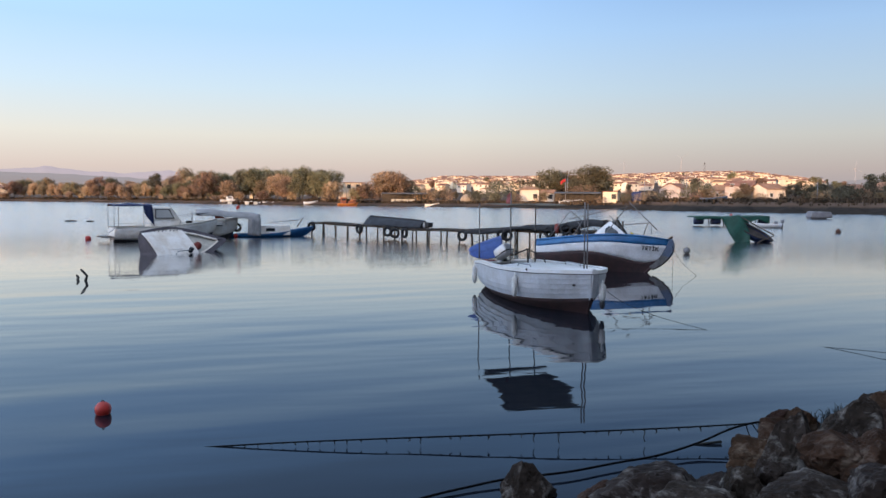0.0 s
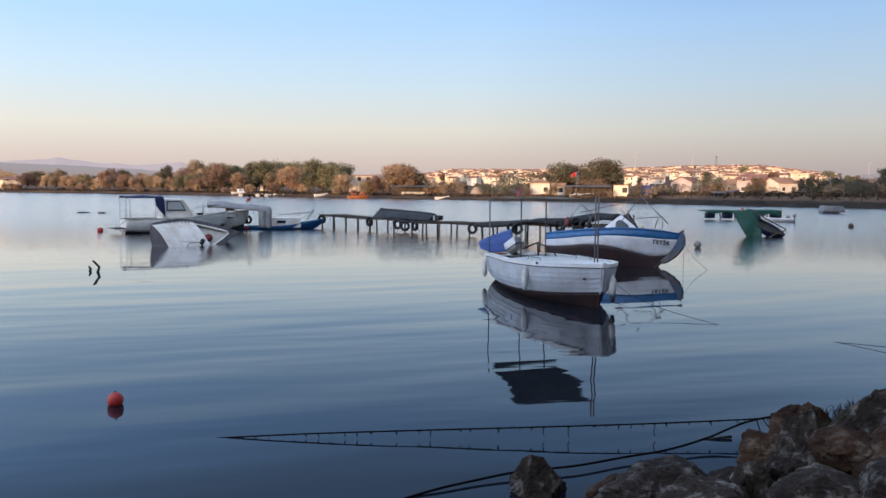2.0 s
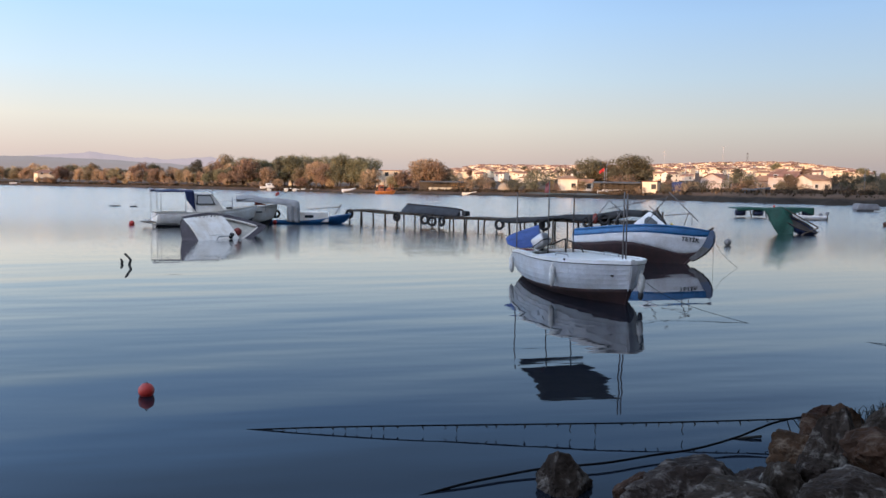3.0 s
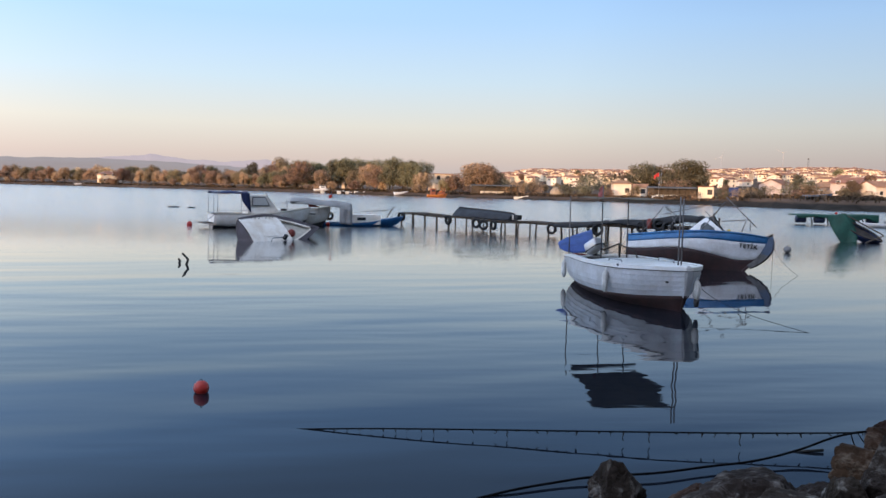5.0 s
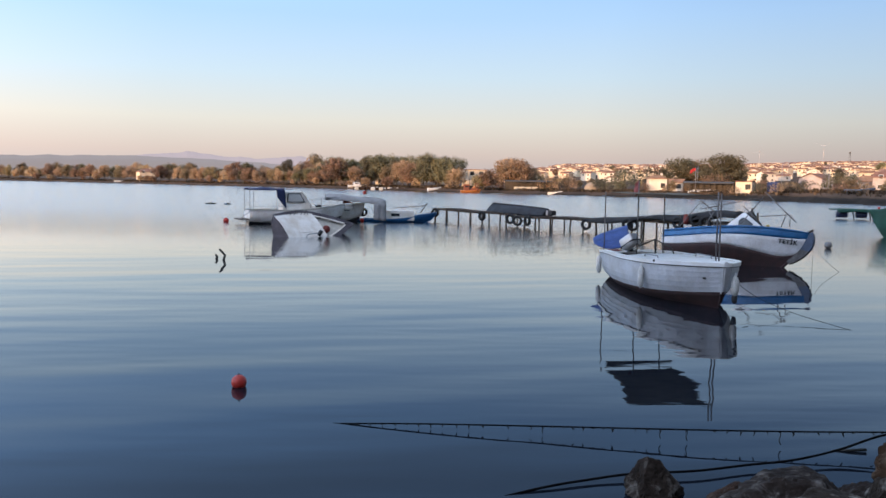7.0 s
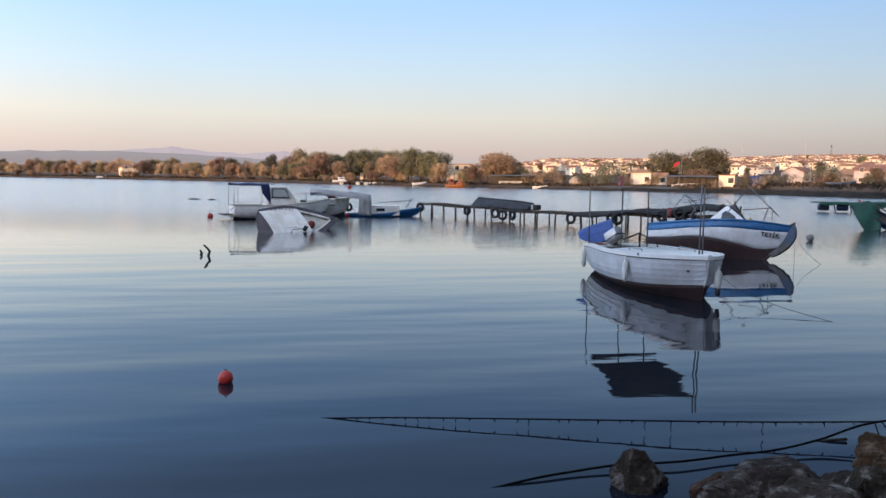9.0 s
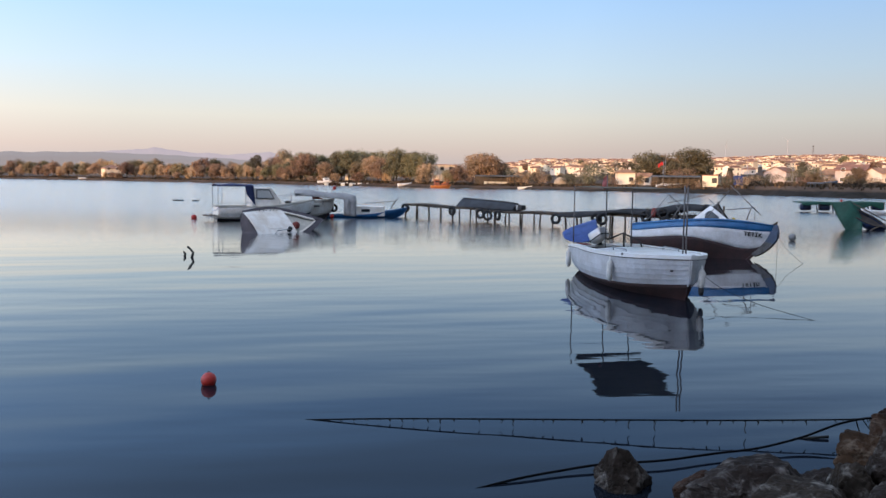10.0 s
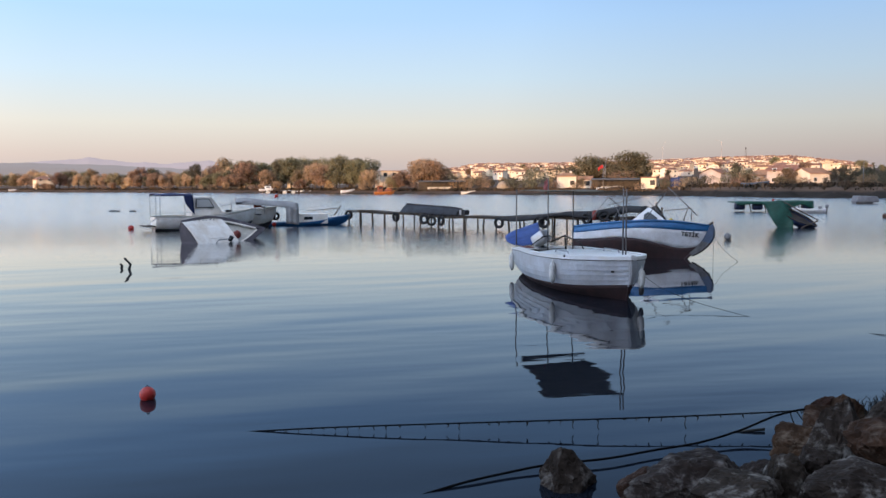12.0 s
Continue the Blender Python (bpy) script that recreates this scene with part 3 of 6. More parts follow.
def dinghy():
    """The small white open boat with lapped sides, a square bow and a tilted motor."""
    b = thing("white_dinghy", "white lapstrake dinghy with dark red bottom and tilted outboard motor", "boat", pose(0.69, 22.79, 0.0, 0, 0, -72))
    prof = hull_profile(5.60, 0.58, 1.04, 0.05, 0.30, 0.72, 0.82, 0.95, rake=0.42, fine=3.3, flare=0.15, forefoot=0.14, full=0.60, stern_rise=0.3, bilge=4.2)
    band = lambda s: 0.39 + 0.03 * min(1.0, s / 0.5) + 0.06 * max(0.0, s - 0.5) / 0.5
    part("bottom", strake(prof, 0.0, band, 6, thick=0.03), ANTIFOUL, b, "dark red antifouled bottom", True)
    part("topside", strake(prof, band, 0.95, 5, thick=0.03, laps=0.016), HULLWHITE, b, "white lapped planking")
    part("gunwale", strake(prof, 0.96, 1.03, 2, thick=0.10, out=0.035), WHITE, b, "rounded white gunwale")
    part("rubbing_strip", strake(prof, 0.945, 0.962, 1, thick=0.0, out=0.024), BLACK, b, "dark strip under the gunwale")
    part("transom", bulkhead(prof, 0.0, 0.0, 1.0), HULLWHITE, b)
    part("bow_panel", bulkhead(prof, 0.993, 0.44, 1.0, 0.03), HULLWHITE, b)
    part("bow_bottom", bulkhead(prof, 0.993, 0.0, 0.44, 0.03), ANTIFOUL, b)
    part("foredeck", deck(prof, 0.99, 0.46, 0.99, crown=0.07), WHITE, b, "white foredeck")
    part("stern_deck", deck(prof, 0.97, 0.0, 0.16, crown=0.02), WHITE, b)
    part("sole", deck(prof, 0.45, 0.02, 0.47, crown=0.0, inset=0.03), CREAM, b)
    part("thwart", box(bmesh.new(), (1.9, -0.88, 0.52), (2.2, 0.88, 0.56), 0.012), WHITE, b)
    # motor, tilted up over the stern
    motor = part("outboard_motor", box(bmesh.new(), (-0.20, -0.17, -0.04), (0.27, 0.17, 0.30), 0.10, pose(1.0, -0.10, 0.92, 0, -32, 28)), SILVER, b, "silver outboard cowling tilted up", True)
    part("leg", box(bmesh.new(), (-0.06, -0.05, -0.75), (0.06, 0.05, 0.02), 0.02, pose(0.85, -0.02, 0.84, 0, 66, 0)), BLACK, motor)
    part("clamp", box(bmesh.new(), (0.68, -0.12, 0.52), (0.84, 0.12, 0.82), 0.02), STEEL, motor)
    part("cowling_band", box(bmesh.new(), (-0.205, -0.175, 0.05), (0.275, 0.175, 0.09), 0.02, pose(1.0, -0.10, 0.92, 0, -32, 28)), BLACK, motor)
    part("tiller", tube(bmesh.new(), [(0.65, 0.05, 0.90), (0.90, 0.08, 1.0), (1.15, 0.10, 0.95)], 0.022), BLACK, motor)
    # blue hood that leans out over the quarter
    def hood(u, v):
        w = 2 * v - 1
        r = math.sqrt(max(0.0, 1 - (0.985 * u) ** 2.4))
        return (0.45 - 0.97 * u - 0.03 * w, 0.25 + 0.62 * w * r - 0.14 * math.cos(w * 1.4) * (1 - 0.4 * u) + 0.012 * math.sin(11 * u + 4 * v), 1.15 - 0.36 * u + 0.15 * u * u + 0.235 * r * w)
    part("hood", sheet(bmesh.new(), hood, 18, 10, 0.025), TARPBLUE, b, "blue tarpaulin hood leaning over the stern", True, pose(-0.10, -0.18, 0, 0, 0, 72))
    part("cushion", box(bmesh.new(), (0.05, -0.40, 0.70), (0.42, -0.1, 0.78), 0.03), mat("faded_cushion", (0.22, 0.05, 0.045), 0.9), b, "faded red cushion on the stern deck")
    # frame and poles
    pole(b, [(1.18, 0.12, 0.98), (1.63, 0.30, 1.16), (1.70, 0.30, 0.78)], 0.026, "tube_frame", BLACK)
    pole(b, [(1.63, 0.30, 1.16), (2.1, 0.55, 0.98), (2.2, 0.6, 0.78)], 0.018, "tube_frame", BLACK)
    for x, y, z in ((0.02, -0.48, 2.34), (1.18, 0.0, 2.68), (1.24, 0.7, 2.30), (5.54, -0.03, 2.43), (5.56, 0.03, 2.40)):
        pole(b, [(x, y, 0.45 if x < 2 else 0.90), (x, y, z)], 0.017)
    pole(b, [(0.02, -0.48, 2.32), (0.02, -0.48, 2.36)], 0.028, "cap")
    part("pennant", sheet(bmesh.new(), lambda u, v: (1.18 - 0.10 * v * (1 + 0.3 * math.sin(6 * u)), -0.08 * v + 0.02 * math.sin(9 * u), 2.68 - 0.34 * u - 0.10 * v), 8, 4, 0.004), mat("faded_red_cloth", (0.35, 0.10, 0.09), 0.9), b, "faded red pennant hanging limp", True)
    # flat dark awning at head height over the whole boat
    inv = b.matrix_basis.inverted()
    def shade(u, v):
        p = Vector((0.34 + 1.85 * u + 0.47 * v, 22.9 - 4.25 * v + 0.1 * u, 2.34 + 0.02 * math.sin(9 * u) * math.sin(7 * v)))
        return inv @ p
    part("awning", sheet(bmesh.new(), shade, 10, 14, 0.012), mat("grey_brown_canvas", (0.13, 0.108, 0.075), 0.9, vary=0.2), b, "flat grey-brown canvas awning on poles", True)
    pole(b, [(3.2, -0.62, 0.84), (3.24, -0.62, 0.93), (3.9, -0.6, 0.94), (3.94, -0.6, 0.86)], 0.015, "grab_rail", STEEL)
    pole(b, [(3.2, 0.66, 0.84), (3.24, 0.66, 0.94), (4.1, 0.60, 0.96), (4.14, 0.60, 0.87)], 0.015, "grab_rail", STEEL)
    p = prof(0.80, 1.0)
    pole(b, [(p.x, -p.y, p.z + 0.01), (p.x, -p.y - 0.06, p.z + 0.02)], 0.025, "cleat", BLACK)
    fender(b, (0.55, -0.80, 0.40), 0.42, 0.07)
    fender(b, (4.13, -1.08, 0.48), 0.44, 0.07)
    low = fender(b, (5.92, 0.22, 0.50), 0.36, 0.075)
    part("fender_foot", lathe(bmesh.new(), [(0.03, -0.36), (0.05, -0.33), (0.06, -0.24), (0.05, -0.2)], 10), BLACK, low, "black rubber foot of the fender", True)
    p = prof(0.955, 0.74)
    part("mark", box(bmesh.new(), (p.x - 0.04, -p.y - 0.025, p.z - 0.02), (p.x + 0.04, -p.y + 0.01, p.z + 0.02)), BLACK, b)
    return b


dinghy()


def caique():
    """The blue and white wooden boat that lies heeled over on its bilge."""
    b = thing("wooden_fishing_boat", "heeled white wooden boat with blue sheer band and dark red bottom", "boat", pose(2.72, 29.75, 0.0, 0, 0, -36) @ pose(0, 0, 0, -23, -3.6, 0))
    prof = hull_profile(4.35, 0.60, 0.98, 0.02, 0.52, 0.80, 0.74, 0.86, rake=0.55, fine=3.0, flare=0.45, stern_rise=0.35, forefoot=0.45, full=0.5, bend=0.7, cut=0.84)
    low = lambda s: 0.60 - 0.30 * max(0, (s - 0.45) / 0.55) ** 1.5
    high = lambda s: 0.80 + 0.02 * math.sin(s * 3)
    part("bottom", strake(prof, 0.0, low, 8, thick=0.04), ANTIFOUL, b, "dark red bottom with worn paint", True)
    part("topside", strake(prof, low, high, 5, thick=0.04), mat("chalky_white_paint", (0.60, 0.61, 0.63), 0.5, vary=0.15, grain=20, stain=2.2, second=(0.47, 0.46, 0.46)), b, "chalky white planked topside", True)
    part("sheer_band", strake(prof, high, 1.0, 3, thick=0.05, out=0.012), BLUEPAINT, b, "bright blue painted sheer band", True)
    part("rail", strake(prof, 0.985, 1.03, 2, thick=0.09, out=0.04), BLUEPAINT, b, "blue cap rail", True)
    part("deck", deck(prof, 0.90, 0.02, 0.98, crown=0.05), CREAM, b)
    part("transom", bulkhead(prof, 0.0, 0.0, 1.0, 0.05), BLUEPAINT, b)
    keel = [prof(s, 0.0) + Vector((0, 0, -0.03)) for s in [i / 24 for i in range(25)]]
    part("keel", tube(bmesh.new(), [(p.x, 0, p.z) for p in keel], 0.05, 6), ANTIFOUL, b, "dark red keel")
    def stem_board(t0, t1):
        bm = bmesh.new()
        rows = []
        for k in range(13):
            t = t0 + (t1 - t0) * k / 12
            p = prof(1, min(t, 1.0))
            out = 0.03 + 0.21 * math.sin(math.pi * min(1, 0.02 + 0.88 * t)) ** 0.9
            z = p.z - 0.10 * (1 - t) + 0.05 * t
            rows.append([bm.verts.new((x, y, zz)) for x, zz in ((p.x - 0.06, p.z), (p.x + out, z - 0.25 * out * (1 - t))) for y in (-0.05, 0.05)])
        for p, q in zip(rows, rows[1:]):
            for i_, j_ in ((0, 1), (1, 3), (3, 2), (2, 0)):
                bm.faces.new((p[i_], p[j_], q[j_], q[i_]))
        bm.faces.new((rows[0][0], rows[0][1], rows[0][3], rows[0][2]))
        bm.faces.new((rows[-1][0], rows[-1][1], rows[-1][3], rows[-1][2]))
        return bm
    part("stem_head", stem_board(0.42, 1.02), mat("dark_blue_paint", (0.008, 0.032, 0.085), 0.5, vary=0.3), b, "dark blue stem board")
    part("stem_foot", stem_board(0.0, 0.42), mat("worn_grey_paint", (0.10, 0.095, 0.095), 0.8, vary=0.4, stain=5), b, "grey worn stem foot")
    part("bollard", tube(bmesh.new(), [(4.80, 0, 0.88), (4.99, 0, 1.0)], 0.038, 8), WOOD, b)
    # low cuddy with a raked screen
    bm = bmesh.new()
    sec = [(2.0, 0.80, 0.44), (2.3, 1.08, 0.46), (2.72, 1.52, 0.36), (2.80, 1.52, 0.36), (3.62, 0.86, 0.42)]
    rows = [[bm.verts.new((x, y, z)) for y, z in ((-w, 0.68), (-w * 0.9, h), (w * 0.9, h), (w, 0.68))] for x, h, w in sec]
    for p, q in zip(rows, rows[1:]):
        for k in range(4):
            bm.faces.new((p[k], p[(k + 1) % 4], q[(k + 1) % 4], q[k]))
    bm.faces.new(rows[0]), bm.faces.new(rows[-1])
    cabin = part("cuddy", bm, WHITE, b, "low white cuddy with raked windscreen")
    part("windscreen", sheet(bmesh.new(), lambda u, v: (2.86 + 0.56 * u, -0.30 + 0.6 * v, 1.495 - 0.45 * u), 2, 2, 0.01), GLASS, cabin)
    part("side_pane", sheet(bmesh.new(), lambda u, v: (2.66 + 0.50 * u, -0.405, 0.98 + 0.36 * v * (1 - abs(u - 0.3))), 4, 2, 0.01), GLASS, cabin)
    part("engine_box", box(bmesh.new(), (0.7, -0.35, 0.6), (1.5, 0.35, 0.95), 0.04), CREAM, b)
    # awning frame of thin pipes
    for pts in ([(0.53, -0.62, 0.80), (1.21, -0.5, 1.95), (1.68, -0.5, 1.38), (2.0, -0.6, 0.85)], [(0.62, 0.55, 0.80), (1.21, 0.5, 1.95)], [(1.21, -0.5, 1.62), (2.91, -0.3, 2.02), (3.2, -0.1, 2.1)],
                [(2.32, 0.4, 2.08), (2.91, 0.2, 1.55), (3.3, 0.5, 0.9)], [(3.38, -0.4, 2.05), (3.03, -0.55, 1.35), (2.8, -0.7, 0.85)], [(3.22, 0, 2.40), (3.9, -0.15, 1.75), (4.54, -0.3, 1.14)],
                [(3.42, -0.5, 1.30), (4.31, -0.3, 1.42), (4.35, -0.3, 1.0)], [(1.21, -0.5, 1.95), (1.21, 0.5, 1.95)], [(4.2, -0.35, 1.42), (4.12, -0.4, 0.95)]):
        pole(b, pts, 0.016, "awning_pipe")
    part("yellow_float", lathe(bmesh.new(), [(0.01, -0.06), (0.06, -0.03), (0.07, 0.02), (0.04, 0.07), (0.01, 0.09)], 10), mat("yellow_plastic", (0.5, 0.36, 0.03), 0.5), b, "", True, pose(3.75, -0.55, 0.90))
    # the name on the bow
    cu = bpy.data.curves.new("boat_name", "FONT")
    cu.body, cu.size, cu.extrude, cu.align_x = "TETİK", 0.185, 0.004, "CENTER"
    cu.offset = 0.007
    cu.space_character = 1.15
    p, q = prof(0.84, 0.66), prof(0.97, 0.66)
    up = prof(0.905, 0.75) - prof(0.905, 0.60)
    ax = Vector((q.x - p.x, -(q.y - p.y), q.z - p.z)).normalized()
    uy = Vector((up.x, -up.y, up.z))
    uy = (uy - ax * uy.dot(ax)).normalized()
    nz = ax.cross(uy)
    c = prof(0.925, 0.665)
    lettering = new("lettering", cu)
    lettering.parent = b
    lettering.matrix_basis = Matrix.Translation(Vector((c.x, -c.y, c.z)) + nz * 0.045) @ Matrix((ax, uy, nz)).transposed().to_4x4() @ pose(0, 0, 0, 0, 0, -6)
    cu.materials.append(BLACK)
    return b


caique()


def cabin_cruiser():
    b = thing("cabin_boat", "white cabin boat with navy canvas canopy at its stern", "boat", pose(-19.4, 43.6, 0.0, 0, 0, 34))
    prof = hull_profile(5.4, 0.92, 1.02, 0.02, 0.3, 0.78, 0.80, 1.18, rake=0.5, flare=0.3)
    part("bottom", strake(prof, 0.0, 0.36, 4), BLACK, b, "black boot top at the waterline", True)
    part("topside", strake(prof, 0.36, 1.0, 5), BRIGHTWHITE, b, "white hull", True)
    part("rail", strake(prof, 0.98, 1.03, 1, thick=0.08, out=0.03), CREAM, b)
    part("transom", bulkhead(prof, 0.0), BRIGHTWHITE, b)
    part("deck", deck(prof, 0.97, 0.3, 0.99), BRIGHTWHITE, b)
    part("cockpit_sole", deck(prof, 0.5, 0.02, 0.36), CREAM, b)
    bm = bmesh.new()
    sec = [(1.95, 1.86, 0.74), (2.2, 1.95, 0.74), (3.05, 1.92, 0.72), (3.45, 1.45, 0.66), (3.75, 1.05, 0.62), (4.6, 0.98, 0.30)]
    rows = [[bm.verts.new((x, y, z)) for y, z in ((-w, 0.70), (-w * 0.86, h - 0.06), (-w * 0.7, h), (w * 0.7, h), (w * 0.86, h - 0.06), (w, 0.70))] for x, h, w in sec]
    for p, q in zip(rows, rows[1:]):
        for k in range(6):
            bm.faces.new((p[k], p[(k + 1) % 6], q[(k + 1) % 6], q[k]))
    bm.faces.new(rows[0]), bm.faces.new(rows[-1])
    cabin = part("cabin", bm, BRIGHTWHITE, b, "white moulded cabin")
    def frame_of(u, v):
        return (2.16 + 1.08 * u - 0.16 * v * (u * 2 - 0.3), -0.750 + 0.075 * v, 1.26 + 0.54 * v)
    win = part("window", sheet(bmesh.new(), frame_of, 3, 2, 0.02), BLACK, cabin)
    part("pane", sheet(bmesh.new(), lambda u, v: Vector(frame_of(0.06 + 0.88 * u, 0.10 + 0.8 * v)) + Vector((0, -0.012, 0)), 2, 2, 0.006), mat("grey_pane", (0.52, 0.52, 0.50), 0.1, vary=0.1, bump=0), win)
    part("windscreen", sheet(bmesh.new(), lambda u, v: (3.12 + 0.28 * u, -0.52 + 1.04 * v, 1.86 - 0.34 * u), 2, 2, 0.01), GLASS, cabin)
    part("hatch", box(bmesh.new(), (3.9, -0.62, 0.99), (4.25, -0.54, 1.12), 0.02), BLACK, cabin)
    def canopy(u, v):
        a = 2 * v - 1
        return (-0.05 + 2.05 * u, 0.85 * a, 2.10 - 0.10 * a * a - 0.03 * math.sin(u * math.pi * 3) * (1 - a * a))
    part("canopy", sheet(bmesh.new(), canopy, 14, 8, 0.05), NAVY, b, "navy canvas canopy with a frayed edge", True)
    part("canopy_side", sheet(bmesh.new(), lambda u, v: (1.50 + 0.5 * u + 0.1 * v, -0.86 - 0.02 * math.sin(12 * u), 2.02 - 1.15 * v * (0.45 + 0.55 * u)), 6, 8, 0.02), NAVY, b, "navy canvas side curtain", True)
    for i in range(9):
        x = 0.05 + 0.16 * i
        pole(b, [(x, -0.85, 2.0), (x + 0.02, -0.86, 1.93 - 0.05 * (i * 7 % 4))], 0.008, "fringe", NAVY)
    for x, y in ((0.0, -0.85), (0.22, -0.85), (0.0, 0.85), (1.9, 0.8)):
        pole(b, [(x, y, 0.7), (x, y, 2.02)], 0.018, "canopy_post", STEEL)
    pole(b, [(0.0, -0.92, 1.02), (1.9, -0.94, 1.02)], 0.012, "side_rail", STEEL)
    pole(b, [(3.5, -0.85, 0.95), (3.6, -0.85, 1.35), (4.8, -0.5, 1.55), (5.7, 0, 1.62), (4.8, 0.5, 1.55), (3.6, 0.85, 1.35)], 0.014, "bow_rail", STEEL)
    for s in (4.3, 5.0):
        pole(b, [(s, -0.7 + 0.5 * (s - 4), 1.05), (s, -0.68 + 0.5 * (s - 4), 1.48)], 0.012, "stanchion", STEEL)
    plat = part("swim_platform", box(bmesh.new(), (-0.62, -0.75, 0.26), (0.0, 0.75, 0.31), 0.015), WOOD, b, "timber platform on a steel bracket")
    pole(plat, [(-0.55, -0.72, 0.30), (0.0, -0.75, 0.72)], 0.02, "brace", STEEL)
    pole(plat, [(-0.55, -0.72, 0.27), (0.0, -0.75, 0.12)], 0.02, "brace", STEEL)
    part("roof_rail", tube(bmesh.new(), [(2.3, -0.5, 1.95), (2.35, -0.5, 2.06), (3.0, -0.5, 2.04), (3.1, -0.5, 1.93)], 0.014), STEEL, cabin)
    return b


cabin_cruiser()


def awning_boat():
    b = thing("awning_boat", "white open boat under a sagging grey tarpaulin awning", "boat", pose(-18.4, 46.9, 0.0, 0, 0, 20))
    prof = hull_profile(4.5, 0.8, 0.92, 0.02, 0.3, 0.85, 0.88, 1.2, rake=0.45)
    part("bottom", strake(prof, 0.0, 0.30, 4), BLACK, b, "", True)
    part("topside", strake(prof, 0.30, 1.0, 5), BRIGHTWHITE, b, "white hull with rust streaks", True)
    part("rail", strake(prof, 0.98, 1.04, 1, thick=0.08, out=0.03), BRIGHTWHITE, b)
    part("transom", bulkhead(prof, 0.0), BRIGHTWHITE, b)
    part("deck", deck(prof, 0.85, 0.02, 0.99), CREAM, b)
    part("name_mark", box(bmesh.new(), (3.62, -0.70, 0.74), (3.98, -0.62, 0.80), 0.0, None), BLACK, b)
    def awn(u, v):
        a = 2 * v - 1
        return (2.5 + 3.75 * u, 0.8 * a, 1.74 - 0.36 * a * a - 0.34 * u ** 2.2 + 0.05 * math.sin(u * 9) * (1 - a * a))
    part("awning", sheet(bmesh.new(), awn, 18, 8, 0.02), GREYTARP, b, "grey tarpaulin awning, patched", True)
    part("awning_end", sheet(bmesh.new(), lambda u, v: (5.45 + 0.78 * u, -0.82 + 0.04 * math.sin(14 * u), 1.25 - 0.08 * u - 1.05 * v), 10, 6, 0.02), GREYTARP, b, "grey curtain hanging to the water", True)
    part("dark_lining", sheet(bmesh.new(), lambda u, v: (2.5 + 0.55 * u, -0.83, 1.55 - 0.02 * u - 0.16 * v * (1 - u)), 3, 2, 0.01), BLACK, b)
    for x, y, z in ((2.25, -0.75, 1.65), (2.25, 0.75, 1.65), (3.4, -0.75, 1.55), (4.2, -0.5, 1.45), (4.4, 0.5, 1.45)):
        pole(b, [(x, y, 0.85), (x, y, z)], 0.014, "awning_post", STEEL)
    part("red_cloth", sheet(bmesh.new(), lambda u, v: (3.55 + 0.65 * u, -0.60 + 0.25 * v, 1.22 + 0.12 * v + 0.10 * math.sin(u * 5) * v), 8, 4, 0.03), mat("brick_red_cloth", (0.30, 0.06, 0.035), 0.9), b, "folded brick-red cloth on the foredeck", True)
    pole(b, [(5.0, -0.2, 1.2), (5.05, -0.2, 2.05)], 0.012, "flag_staff")
    part("flag", sheet(bmesh.new(), lambda u, v: (5.05 - 0.22 * u, -0.2 + 0.03 * math.sin(8 * u), 2.02 - 0.2 * v - 0.10 * u), 5, 3, 0.004), RED, b, "small red flag", True)
    return b


awning_boat()


def blue_skiff():
    b = thing("blue_skiff", "low blue wooden skiff with a white box amidships", "boat", pose(-14.6, 49.2, 0.0, 0, 0, 20))
    prof = hull_profile(5.0, 0.6, 0.75, 0.02, 0.22, 0.17, 0.19, 0.64, rake=0.35)
    part("hull", strake(prof, 0.0, 1.0, 6), BLUEPAINT, b, "bright blue hull", True)
    part("rail", strake(prof, 0.97, 1.05, 1, thick=0.07, out=0.02), BLUEPAINT, b)
    part("transom", bulkhead(prof, 0.0), BLUEPAINT, b)
    part("deck", deck(prof, 0.85, 0.02, 0.99), CREAM, b)
    cab = part("box_cabin", box(bmesh.new(), (1.55, -0.66, 0.10), (3.80, 0.5, 0.74), 0.05), BRIGHTWHITE, b, "white box cabin")
    part("window", box(bmesh.new(), (2.3, -0.68, 0.38), (2.85, -0.62, 0.56), 0.01), GLASS, cab)
    part("red_float", lathe(bmesh.new(), [(0.01, -0.13), (0.10, -0.09), (0.14, 0), (0.10, 0.09), (0.01, 0.13)], 12), RED, b, "", True, pose(0.45, -0.72, 0.12))
    for k, x in enumerate((0.05, 0.30, 0.55)):
        part("tyre", torus(bmesh.new(), 0.20, 0.075, pose(x, -0.62 + 0.02 * k, 0.62, 90, 0, 0)), RUBBER, b, "", True)
    pole(b, [(4.3, 0, 0.6), (4.75, 0, 1.25)], 0.03, "boom", WOOD)
    pole(b, [(2.6, 0.2, 0.9), (4.6, 0.1, 1.05)], 0.02, "spar", WOOD)
    return b


blue_skiff()


